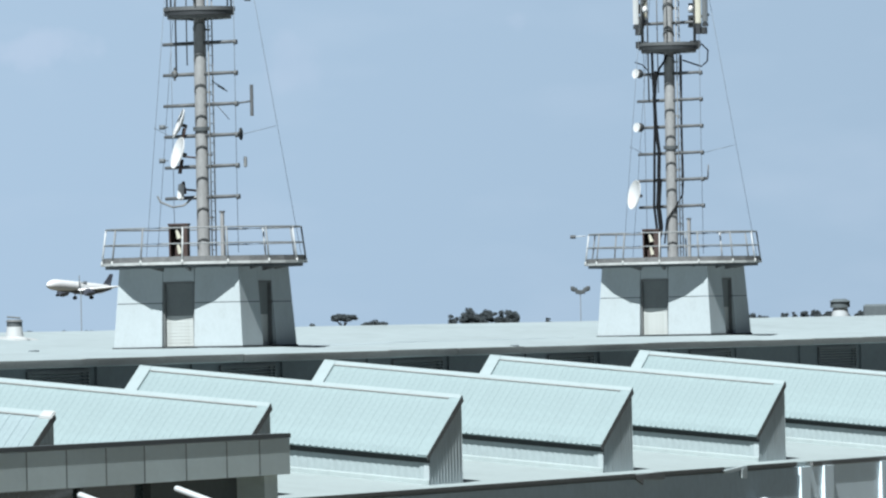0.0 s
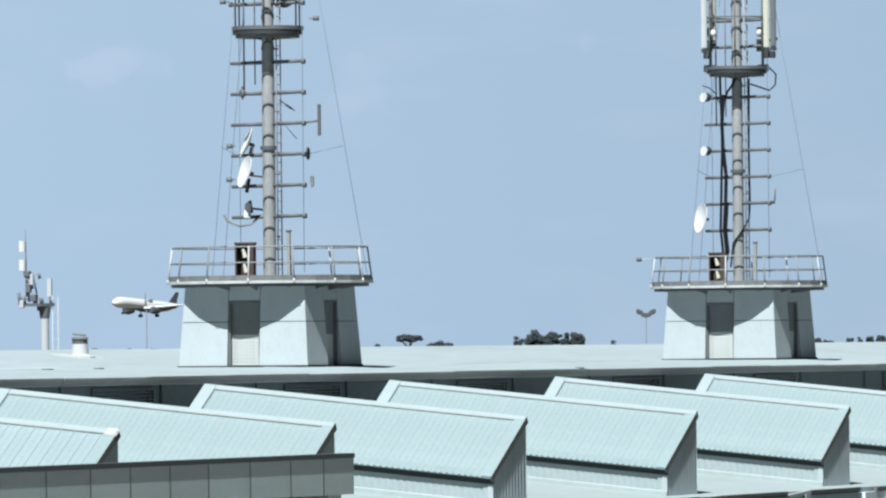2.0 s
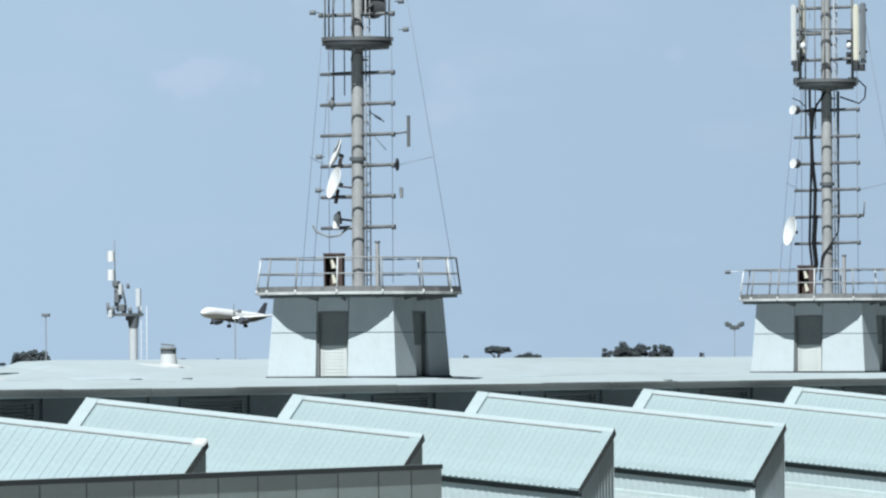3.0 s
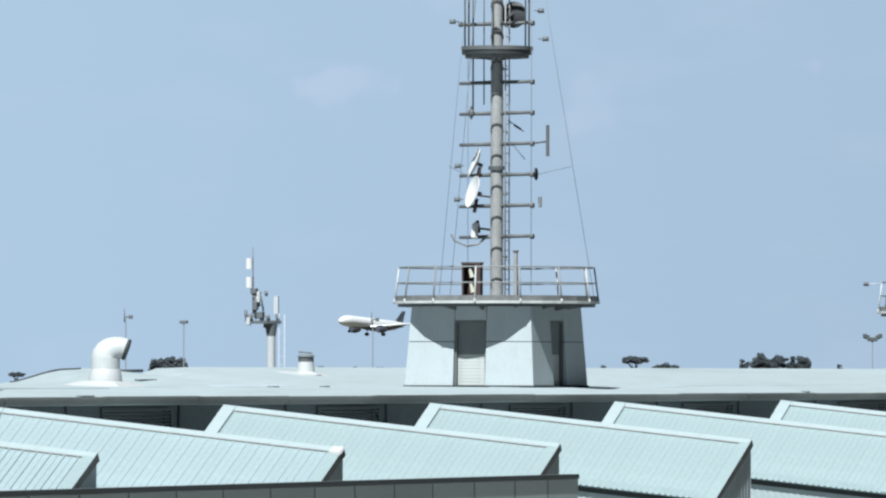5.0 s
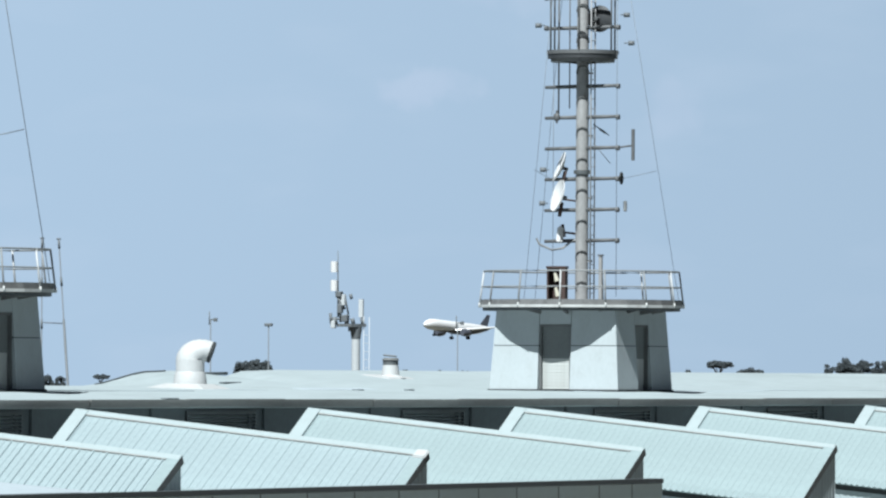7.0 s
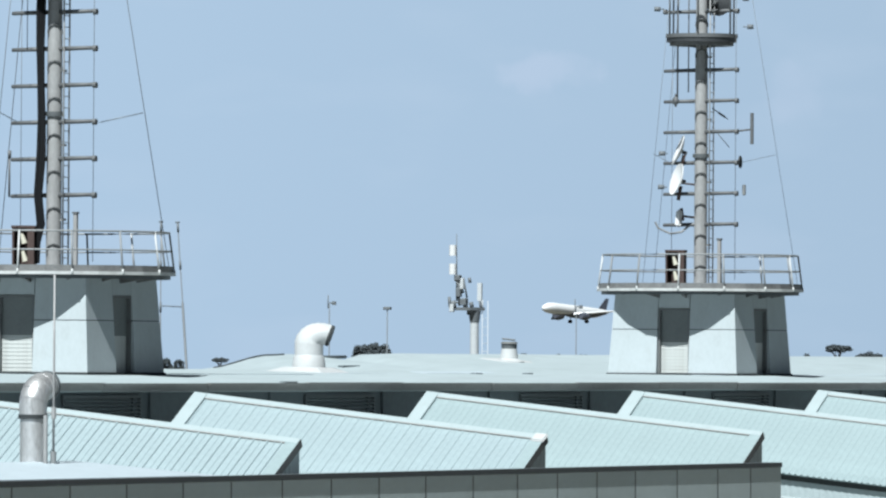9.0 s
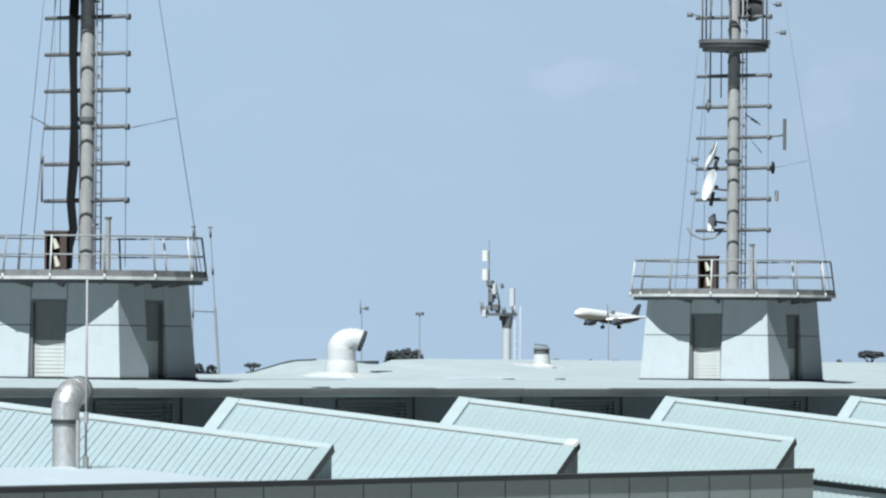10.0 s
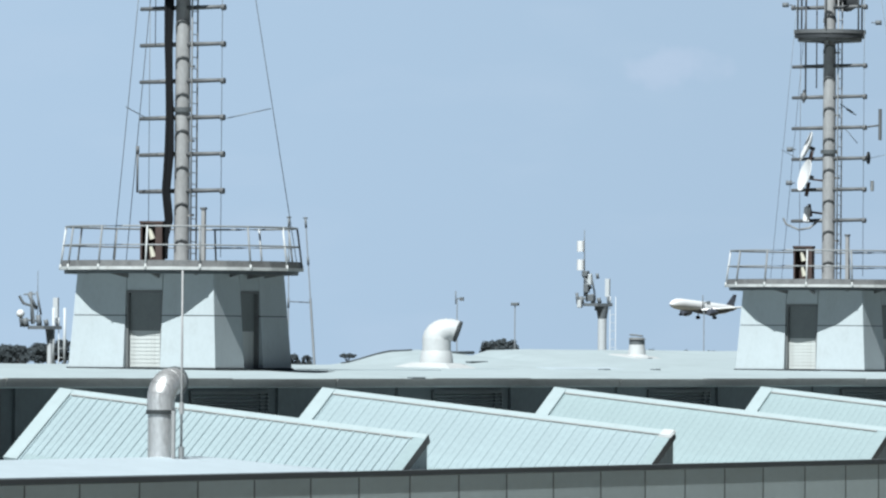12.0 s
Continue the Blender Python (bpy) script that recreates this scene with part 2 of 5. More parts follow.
def tube(bm, p0, p1, r0, r1=None, seg=10, caps=True):
    p0, p1 = Vector(p0), Vector(p1)
    r1 = r0 if r1 is None else r1
    q = (p1 - p0).to_track_quat("Z", "Y")
    rings = []
    for p, r in ((p0, r0), (p1, r1)):
        rings.append([bm.verts.new(p + q @ Vector((r * math.cos(2 * math.pi * i / seg), r * math.sin(2 * math.pi * i / seg), 0))) for i in range(seg)])
    for i in range(seg):
        f = bm.faces.new((rings[0][i], rings[0][(i + 1) % seg], rings[1][(i + 1) % seg], rings[1][i]))
        f.smooth = True
    if caps:
        bm.faces.new(rings[0][::-1])
        bm.faces.new(rings[1])


def sweep(bm, pts, radii, seg=16, caps=(True, True)):
    """A round tube along a bent line, with its own radius at every point."""
    pts = [Vector(p) for p in pts]
    rings, up = [], Vector((0, 1, 0))
    for i, p in enumerate(pts):
        d = (pts[min(i + 1, len(pts) - 1)] - pts[max(i - 1, 0)]).normalized()
        a = d.cross(up)
        if a.length < 0.05:
            a = d.cross(Vector((1, 0, 0)))
        a.normalize()
        b = a.cross(d).normalized()
        rings.append([bm.verts.new(p + radii[i] * (a * math.cos(2 * math.pi * k / seg) + b * math.sin(2 * math.pi * k / seg))) for k in range(seg)])
    for r0, r1 in zip(rings, rings[1:]):
        for k in range(seg):
            f = bm.faces.new((r0[k], r0[(k + 1) % seg], r1[(k + 1) % seg], r1[k]))
            f.smooth = True
    if caps[0]:
        bm.faces.new(rings[0])
    if caps[1]:
        bm.faces.new(rings[-1])


def prism(bm, outline, z0, z1):
    n = len(outline)
    a = [bm.verts.new((x, y, z0)) for x, y in outline]
    b = [bm.verts.new((x, y, z1)) for x, y in outline]
    bm.faces.new(a[::-1])
    bm.faces.new(b)
    for i in range(n):
        bm.faces.new((a[i], a[(i + 1) % n], b[(i + 1) % n], b[i]))


def annulus(bm, cx, cy, r0, r1, z0, z1, seg, turn=0.0):
    rows = []
    for r, z in ((r0, z0), (r1, z0), (r1, z1), (r0, z1)):
        rows.append([bm.verts.new((cx + r * math.cos(turn + 2 * math.pi * i / seg), cy + r * math.sin(turn + 2 * math.pi * i / seg), z)) for i in range(seg)])
    for a, b in zip(rows, rows[1:] + rows[:1]):
        for i in range(seg):
            f = bm.faces.new((a[i], a[(i + 1) % seg], b[(i + 1) % seg], b[i]))
            f.smooth = True


def bowl(bm, c, axis, r, depth, seg=20, rings=4, thick=0.03):
    """A shallow dish with thickness, opening along axis."""
    c, axis = Vector(c), Vector(axis).normalized()
    q = axis.to_track_quat("Z", "Y")
    shells = []
    for off in (0.0, -thick):
        rows = [[bm.verts.new(c + q @ Vector((0, 0, off)))]]
        for k in range(1, rings + 1):
            rr = r * k / rings
            rows.append([bm.verts.new(c + q @ Vector((rr * math.cos(2 * math.pi * i / seg), rr * math.sin(2 * math.pi * i / seg), depth * (k / rings) ** 2 + off))) for i in range(seg)])
        for i in range(seg):
            f = bm.faces.new((rows[0][0], rows[1][i], rows[1][(i + 1) % seg]))
            f.smooth = True
        for a, b in zip(rows[1:], rows[2:]):
            for i in range(seg):
                f = bm.faces.new((a[i], b[i], b[(i + 1) % seg], a[(i + 1) % seg]))
                f.smooth = True
        shells.append(rows[-1])
    for i in range(seg):
        bm.faces.new((shells[0][i], shells[0][(i + 1) % seg], shells[1][(i + 1) % seg], shells[1][i]))


def ball(bm, c, r, squash=1.0, u=10, v=7):
    made = bmesh.ops.create_uvsphere(bm, u_segments=u, v_segments=v, radius=r, matrix=Matrix.Translation(c) @ Matrix.Diagonal((1, 1, squash, 1)))
    for v_ in made["verts"]:
        for f in v_.link_faces:
            f.smooth = True


def mesh_of(name, bm, material):
    bmesh.ops.recalc_face_normals(bm, faces=bm.faces[:])
    for e in bm.edges:  # crisp where faces meet at an angle
        e.smooth = len(e.link_faces) == 2 and e.calc_face_angle() < 0.7
    me = bpy.data.meshes.new(name)
    bm.to_mesh(me)
    bm.free()
    me.materials.append(material)
    return me


def part(name, bm, material, parent, label=""):
    """One mesh object under a thing or a part, built in its thing's own coordinates."""
    ob = new(name, mesh_of(name, bm, material))
    ob.parent = parent
    return tagged(ob, label) if label else ob


def put(name, me, parent, loc=(0, 0, 0), rz=0.0):
    """A further piece on a shared mesh."""
    ob = new(name, me)
    ob.parent, ob.location = parent, loc
    ob.rotation_euler[2] = rz
    return ob


def thing(name, loc, label, category, group="", kind=""):
    ob = new(name)
    ob.location = loc
    return tagged(ob, label, category, group, kind)


def piece(name, bm, material, label, category, kind="", group=""):
    """A thing of one mesh."""
    return tagged(new(name, mesh_of(name, bm, material)), label, category, group, kind)


def B():
    return bmesh.new()


# ---- ground and buildings ----
bm = B()
bmesh.ops.create_grid(bm, x_segments=40, y_segments=40, size=9000)
piece("ground", bm, M_GROUND, "dry flat ground reaching out to the horizon", "ground", "structure")


def ridge(x):
    """Height of the long roof's ridge along the building."""
    knots = ((100, 10.03), (213.0, 10.05), (217.4, 10.48), (219.6, 10.53), (221.6, 10.19), (224.2, 10.53), (227, 10.56), (400, 10.54))
    for (a, za), (b, zb) in zip(knots, knots[1:]):
        if x <= b:
            k = (x - a) / (b - a)
            return za + (zb - za) * (k * k * (3 - 2 * k))
    return 10.54


EAVE_Y, EAVE_Z, RIDGE_Y = 95.2, 9.72, 108.0


def roof_z(x, y):
    """Eaves strip, a nearly level shelf that carries the towers, then a rise to the ridge and a fall behind it."""
    top = ridge(x)
    knots = ((EAVE_Y, EAVE_Z), (97.3, 9.925), (102.6, 9.96), (RIDGE_Y, top), (RIDGE_Y + 2, 9.45), (RIDGE_Y + 12, 9.2))
    z = knots[-1][1]
    for (a, za), (b, zb) in zip(knots, knots[1:]):
        if y <= b:
            z = za + (zb - za) * (y - a) / (b - a)
            break
    return z + 0.012 * noise.noise(Vector((x * 0.35, y * 0.6, 0)))


bm = B()
xs = [120 + 1.0 * i for i in range(221)]
ys = [95.2, 95.9, 96.6, 97.3, 98.6, 100, 101.3, 102.6, 103.7, 104.8, 105.9, 107, 108, 109, 110, 113, 116, 120]
grid = [[bm.verts.new((x, y, roof_z(x, y))) for y in ys] for x in xs]
for a, b in zip(grid, grid[1:]):
    for j in range(len(ys) - 1):
        f = bm.faces.new((a[j], b[j], b[j + 1], a[j + 1]))
        f.smooth = True
under = [[bm.verts.new((x, y, z)) for y, z in ((ys[0], 9.50), (ys[-1], 8.95))] for x in (xs[0], xs[-1])]
bm.faces.new((under[0][0], under[1][0], under[1][1], under[0][1]))
bm.faces.new([r[0] for r in grid] + [under[1][0], under[0][0]])
bm.faces.new([r[-1] for r in grid] + [under[1][1], under[0][1]])
piece("roof", bm, M_ROOF, "long pale low-pitched roof with faint stains", "roof", "structure")

# eaves board in lengths, with a thin drip edge on top
bm = B()
box(bm, 0, 5.98, -0.06, 0.06, 9.52, 9.70)
box(bm, 0, 5.98, -0.10, 0.02, 9.665, 9.735)
me = mesh_of("fascia_board", bm, M_EAVES)
fascia = thing("fascia", (0, 0, 0), "weathered grey eaves board along the long roof", "fascia", kind="structure")
for i in range(36):
    put("fascia_board", me, fascia, (122 + 6 * i, EAVE_Y - 0.03 + 0.006 * math.sin(i * 2.1), 0.012 * math.sin(i * 1.7)))

# plain walls that close the long building
wall_back = thing("wall_back", (0, 0, 0), "plain grey walls closing the long building behind", "wall", kind="structure")
for x0, x1, y0, y1, z1 in ((120, 340, 119.6, 119.9, 8.95), (120, 120.3, 96.25, 119.6, 8.95), (339.7, 340, 96.25, 119.6, 8.95)):
    bm = B()
    box(bm, x0, x1, y0, y1, 0, z1)
    part("wall_face", bm, M_FACADE, wall_back)

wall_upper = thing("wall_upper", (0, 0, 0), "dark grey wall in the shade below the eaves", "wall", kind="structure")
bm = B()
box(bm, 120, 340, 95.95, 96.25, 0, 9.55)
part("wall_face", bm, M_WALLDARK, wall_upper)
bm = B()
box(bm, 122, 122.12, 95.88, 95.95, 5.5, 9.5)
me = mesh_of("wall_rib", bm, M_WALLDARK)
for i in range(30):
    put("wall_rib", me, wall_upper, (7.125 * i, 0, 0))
# louvred openings, one in every bay
bm = B()
for z in (0, 0.78):
    box(bm, -2.2, 2.2, -0.06, 0.0, z, z + 0.07)
for x in (-2.2, 1.74, 2.14):
    box(bm, x, x + 0.06, -0.06, 0.0, 0.07, 0.78)
box(bm, -2.14, 2.14, -0.004, 0.0, 0.07, 0.78)
me_lf = mesh_of("louvre_frame", bm, M_CAP)
bm = B()
solid(bm, [(-2.13, -0.09, 0), (2.13, -0.09, 0), (2.13, -0.01, 0.045), (-2.13, -0.01, 0.045), (-2.13, -0.085, 0.012), (2.13, -0.085, 0.012), (2.13, -0.006, 0.057), (-2.13, -0.006, 0.057)], BOXF)
me_ls = mesh_of("slat", bm, M_LOUVRE)
for i in range(8):
    fr = put("louvre", me_lf, wall_upper, (183.4 + 14.25 * i, 95.94, 8.55))
    for k in range(7):
        put("slat", me_ls, fr, (0, 0, 0.09 + 0.1 * k))
bm = B()
tube(bm, (170.9, 95.8, 5.5), (170.9, 95.8, 9.5), 0.06)
piece("downpipe", bm, M_CAP, "dark downpipe on the shaded wall", "pipe")

# low roof under the skylights
bm = B()
LX0, LX1 = 120, 330
solid(bm, [(LX0, 82.85, 5.5), (LX1, 82.85, 5.5), (LX1, 95.94, 6.6), (LX0, 95.94, 6.6), (LX0, 82.85, 5.88), (LX1, 82.85, 5.88), (LX1, 95.94, 7.16), (LX0, 95.94, 7.16)], BOXF)
piece("roof_lower", bm, M_LOWROOF, "white flat roof carrying a row of skylights", "roof", "structure")

gutter = thing("gutter", (0, 0, 0), "grey metal gutter on the low roof edge, bent in places", "gutter", kind="structure")
for x0, x1 in ((172.6, 224.9), (227.4, 232.9), (235.0, 239.9)):
    bm = B()
    box(bm, x0, x1, 82.72, 82.84, 5.74, 5.87)
    box(bm, x0, x1, 82.69, 82.72, 5.80, 5.90)
    part("gutter_run", bm, M_FASCIA, gutter)
bm = B()
solid(bm, [(224.9, 82.71, 5.72), (227.4, 82.67, 5.66), (227.4, 82.84, 5.66), (224.9, 82.84, 5.72), (224.9, 82.71, 5.84), (227.4, 82.67, 5.90), (227.4, 82.84, 5.90), (224.9, 82.84, 5.84)], BOXF)
solid(bm, [(224.9, 82.70, 5.74), (225.5, 82.67, 5.55), (225.6, 82.84, 5.55), (225.0, 82.84, 5.74), (224.9, 82.70, 5.78), (225.5, 82.67, 5.75), (225.6, 82.84, 5.75), (225.0, 82.84, 5.78)], BOXF)
part("sagging_gutter", bm, M_FASCIA, gutter, "buckled length of gutter")
bm = B()
solid(bm, [(232.9, 82.70, 5.70), (235.0, 82.67, 5.78), (235.0, 82.84, 5.78), (232.9, 82.84, 5.70), (232.9, 82.70, 5.78), (235.0, 82.67, 5.90), (235.0, 82.84, 5.90), (232.9, 82.84, 5.78)], BOXF)
solid(bm, [(234.5, 82.66, 5.52), (235.0, 82.66, 5.50), (235.0, 82.70, 5.50), (234.5, 82.70, 5.52), (234.5, 82.66, 5.8), (235.0, 82.66, 5.85), (235.0, 82.70, 5.85), (234.5, 82.70, 5.8)], BOXF)
part("hanging_gutter", bm, M_CLAD, gutter, "loose length of gutter hanging down")

wall_lower = thing("wall_lower", (0, 0, 0), "blue-grey facade below the low roof with a white end bay", "wall", kind="structure")
bm = B()
box(bm, 172.2, 240.2, 82.76, 83.2, 0, 5.72)
part("facade", bm, M_FACADE, wall_lower)
bm = B()
box(bm, 240.2, 330, 82.785, 83.2, 0, 5.72)
part("white_bay", bm, M_WHITEWALL, wall_lower, "white clad wall")
bm = B()
box(bm, 0, 0.9, -0.13, 0.02, 0, 5.72)
me = mesh_of("pilaster", bm, M_WHITEWALL)
for x in (240.22, 242.55, 248.4, 253.8):
    put("pilaster", me, wall_lower, (x, 82.80, 0))
bm = B()
box(bm, 241.6, 330, 82.74, 82.84, 5.73, 5.86)
part("white_bay_gutter", bm, M_FASCIA, wall_lower)
bm = B()
ball(bm, (235.8, 82.4, 4.72), 0.2, 0.8)
tube(bm, (235.8, 82.4, 4.72), (237.5, 82.8, 4.60), 0.03)
piece("wall_lamp", bm, M_FAR, "white round lamp on an arm on the facade", "lamp")

# ---- nearer building with panelled fascia ----
near_b = thing("wall_near", (0, 0, 0), "flat-roofed building with a grey panelled fascia band", "building", kind="structure")
bm = B()
box(bm, 110, 171.4, 73.2, 73.5, 0, 7.1)
part("glazed_wall", bm, M_GLASS, near_b, "dark glazed wall under the fascia")
bm = B()
box(bm, 110, 172.2, 72.14, 82.8, 7.09, 7.45)
part("roof_slab", bm, M_LOWROOF, near_b)
bm = B()
box(bm, 171.35, 172.15, 72.3, 73.6, 0, 7.08)
part("column", bm, M_PANELGREY, near_b)
bm = B()
box(bm, 166.3, 171.34, 73.0, 73.2, 0, 7.08)
part("grey_infill", bm, M_WALLDARK, near_b)
bm = B()
box(bm, 171.9, 172.18, 73.6, 82.8, 0, 7.08)
part("end_wall", bm, M_FACADE, near_b)
joints = [112.2, 114.5, 116.8, 119.1, 121.4, 123.4, 125.4, 127.4, 129.44, 131.59, 133.98, 136.38, 138.77, 141.22, 143.37, 145.7, 148.0, 150.3, 152.6, 155.0, 157.3, 159.42, 161.57, 163.7, 166.07, 168.43, 170.38, 172.24]
for a, b in zip(joints, joints[1:]):
    bm = B()
    w = b - a
    box(bm, 0.015, w - 0.015, 72.0, 72.1, 7.07, 7.92)
    bmesh.ops.bevel(bm, geom=bm.edges[:], offset=0.003, segments=1, affect="EDGES")
    pn = part("fascia_panel", bm, M_PANELGREY, near_b)
    pn.location.x = a
bm = B()
box(bm, -0.022, 0.022, 71.996, 72.02, 7.075, 7.915)
me = mesh_of("joint_strip", bm, M_CAP)
for x in joints[1:-1]:
    put("joint_strip", me, near_b, (x, 0, 0))
bm = B()
box(bm, 110, 172.24, 71.975, 72.35, 7.925, 8.035)
part("coping", bm, M_CAP, near_b, "dark metal coping")
bm = B()
box(bm, 110, 172.2, 72.012, 72.135, 7.1, 7.9)
part("joint_backing", bm, M_SEAMSHADE, near_b)
bm = B()
box(bm, 0, 0.12, 73.1, 73.22, 0, 7.05)
me = mesh_of("mullion", bm, M_CAP)
for x in (114, 119.4, 124.8, 130.2, 135.6, 141, 146.4, 151.8, 157.2, 162.6, 168):
    put("mullion", me, near_b, (x, 0, 0))
bm = B()
box(bm, 110, 110.3, 73.6, 82.8, 0, 7.08)
part("end_wall", bm, M_FACADE, near_b)
for x in (117.4, 122.8, 128.2, 133.7, 139.1, 144.5, 150.0, 155.4, 160.9, 166.3):
    bm = B()
    tube(bm, (0, 0.34, 0.125), (0, -3.4, -1.22), 0.08, seg=12)
    ball(bm, (0, 0.34, 0.125), 0.08)
    st = piece("strut", bm, M_FAR, "white tubular strut sloping out from under the fascia", "strut", group="struts under the fascia")
    st.location = (x * 0.9945, 71.6, 6.77)

# raised white roof behind the fascia, falling away at one end
bm = B()
solid(bm, [(110, 72.45, 7.95), (145.2, 72.45, 7.95), (146.5, 75.2, 7.95), (110, 75.2, 7.95), (110, 72.45, 8.06), (142.8, 72.45, 8.04), (142.6, 75.2, 8.31), (110, 75.2, 8.31)], BOXF)
solid(bm, [(110, 75.2, 7.9), (146.5, 75.2, 7.9), (146.5, 80, 7.9), (110, 80, 7.9), (110, 75.2, 8.31), (142.6, 75.2, 8.31), (146.0, 80, 7.9), (110, 80, 7.95)], BOXF)
piece("roof_near", bm, M_NEARROOF, "low white roof slope behind the fascia", "roof", "structure")

duct = thing("exhaust_duct", (141.05, 75.32, 8.28), "silver exhaust duct with an elbow rising from the white roof", "duct")
bm = B()
tube(bm, (0, 0, 0), (0, 0, 0.93), 0.262, seg=24)
part("riser", bm, M_DUCT, duct)
bm = B()
annulus(bm, 0, 0, 0.24, 0.30, 0.89, 0.98, 24)
part("joint_ring", bm, M_SEAMSHADE, duct, "dark sealing band")
bm = B()
pts, rad = [(0, 0, 0.95), (0, 0, 1.18)], [0.285, 0.285]
for i in range(5):  # five mitred gores
    a = math.pi / 2 * i / 4
    pts.append((0.34 - 0.34 * math.cos(a), -0.03 * math.sin(a), 1.22 + 0.32 * math.sin(a)))
    rad.append(0.285)
pts.append((0.50, -0.03, 1.55))
rad.append(0.285)
sweep(bm, pts, rad, 20, (False, False))
elbow = part("elbow", bm, M_DUCT, duct)
for i in (1, 2, 3, 4):  # lapped seams between the gores
    here = (Vector(pts[i + 1]) + Vector(pts[i + 2])) / 2
    way = (Vector(pts[i + 2]) - Vector(pts[i + 1])).normalized()
    bm = B()
    sweep(bm, [here - way * 0.012, here + way * 0.012], [0.293, 0.293], 20)
    part("gore_seam", bm, M_DUCT, elbow)
bm = B()
annulus(bm, 0, 0, 0.25, 0.31, -0.02, 0.05, 20)
rim = part("outlet_rim", bm, M_CAP, duct)
rim.matrix_local = Matrix.Translation((0.50, -0.03, 1.55)) @ pose(0, 0, 0, 0, 90, -2)

pole = thing("thin_pole", (141.05, 74.85, 8.2), "thin white pole on a small foot on the near roof", "pole")
bm = B()
tube(bm, (0, 0, 0.1), (0, 0, 3.88), 0.027, 0.022, 8)
part("shaft", bm, M_MAST, pole)
bm = B()
tube(bm, (0, 0, 0.0), (0, 0, 0.32), 0.06)
part("foot", bm, M_RAIL, pole)
bm = B()
tube(bm, (0, 0, 0.98), (0, 0, 1.22), 0.05)
part("sleeve", bm, M_MAST, pole)
bm = B()
tube(bm, (0, 0, 0), (0, 0, 1.05), 0.045)
piece("roof_stub", bm, M_MAST, "short white stub pipe on the near roof", "pipe").location = (140.8, 74.9, 8.2)


# ---- skylights ----
def skylight(seam, minor, sheet, where):
    """A sawtooth skylight: sloping sheet roof, ribbed end wall, low ribbed side wall and glazed back."""
    sk = thing("skylight", where, "sawtooth skylight with a pale ribbed metal roof", "skylight", "row of skylights")
    L, n = 10.33, 27
    sx, sz = 0.0654, 0.0978
    w = L / n

    def P(x, y, z):
        return (x + sx * y, y, z + sz * y)
    top, low = (0.0, 2.49), (-2.81, 0.82)
    nx, nz = -0.511, 0.86
    # one pan of the roof: a raised seam and a flat field with a lower stiffening rib
    mid = w / 2
    prof = ((0.0, 0.0), (0.010, seam), (0.044, seam), (0.054, 0.0), (mid, 0.0), (mid + 0.010, seam * minor), (mid + 0.036, seam * minor), (mid + 0.046, 0.0), (w, 0.0))
    bm = B()
    rows = []
    for (ex, ez), k in ((low, 0), (top, 1)):
        rows.append([bm.verts.new(P(ex + nx * h, y, ez + nz * h)) for y, h in prof])
    back = [[bm.verts.new(P(ex - nx * 0.03, y, ez - nz * 0.03)) for y in (0, w)] for ex, ez in (low, top)]
    for a in range(len(prof) - 1):
        bm.faces.new((rows[0][a], rows[0][a + 1], rows[1][a + 1], rows[1][a]))
    bm.faces.new((back[0][0], back[1][0], back[1][1], back[0][1]))
    bm.faces.new(rows[0] + [back[0][1], back[0][0]])
    bm.faces.new(rows[1] + [back[1][1], back[1][0]])
    me = mesh_of("roof_panel", bm, sheet)
    for i in range(n):
        put("roof_panel", me, sk, (sx * w * i, w * i, sz * w * i))

    def along(bm, y0, y1, section):
        a = [bm.verts.new(P(x, y0, z)) for x, z in section]
        b = [bm.verts.new(P(x, y1, z)) for x, z in section]
        bm.faces.new(a)
        bm.faces.new(b[::-1])
        for i in range(len(a)):
            j = (i + 1) % len(a)
            bm.faces.new((a[i], a[j], b[j], b[i]))
    dx, dz = 2.81 / 3.269, 1.67 / 3.269

    def on(s, h):
        """Point s metres down the slope from the top and h above the sheet."""
        return (-dx * s + nx * h, 2.49 - dz * s + nz * h)
    bm = B()
    along(bm, -0.02, L + 0.05, (on(-0.03, 0.0), on(-0.03, 0.06), on(0.17, 0.056), on(0.17, 0.037)))
    part("ridge_cap", bm, M_FLASH, sk)
    bm = B()
    along(bm, 0.32, L - 0.28, (on(0.17, 0.0), on(0.17, 0.052), on(0.195, 0.048), on(0.195, 0.0)))
    part("cap_joint", bm, M_EAVES, sk, "dark joint below the ridge cap")
    bm = B()
    along(bm, L - 0.33, L + 0.06, (on(0.0, -0.05), on(0.0, 0.08), on(3.27, 0.08), on(3.27, -0.05)))
    part("verge_flashing", bm, M_FLASH, sk)
    bm = B()
    along(bm, -0.03, 0.30, (on(0.0, 0.0), on(0.0, 0.05), on(3.26, 0.05), on(3.26, 0.0)))
    part("verge_flashing", bm, M_SHEET, sk)
    bm = B()
    along(bm, -0.035, -0.004, (on(-0.03, 0.045), on(3.27, 0.045), on(3.27, -0.12), on(-0.03, -0.16)))
    part("rake_board", bm, M_FASCIA, sk, "grey board along the sloping end edge")
    # fine corrugated trim along the lower edge
    bm = B()
    rows = []
    for i in range(101):
        y, h = 0.3 + (L - 0.72) * i / 100, 0.008 + 0.045 * (i % 2)
        rows.append([bm.verts.new(P(*(lambda q: (q[0], y, q[1]))(on(sl, h)))) for sl in (2.95, 3.30)])
    for a, b in zip(rows, rows[1:]):
        bm.faces.new((a[0], b[0], b[1], a[1]))
    part("corrugated_edge", bm, M_SHEET, sk)
    # ribbed end wall
    bm = B()
    m = 11
    front = []
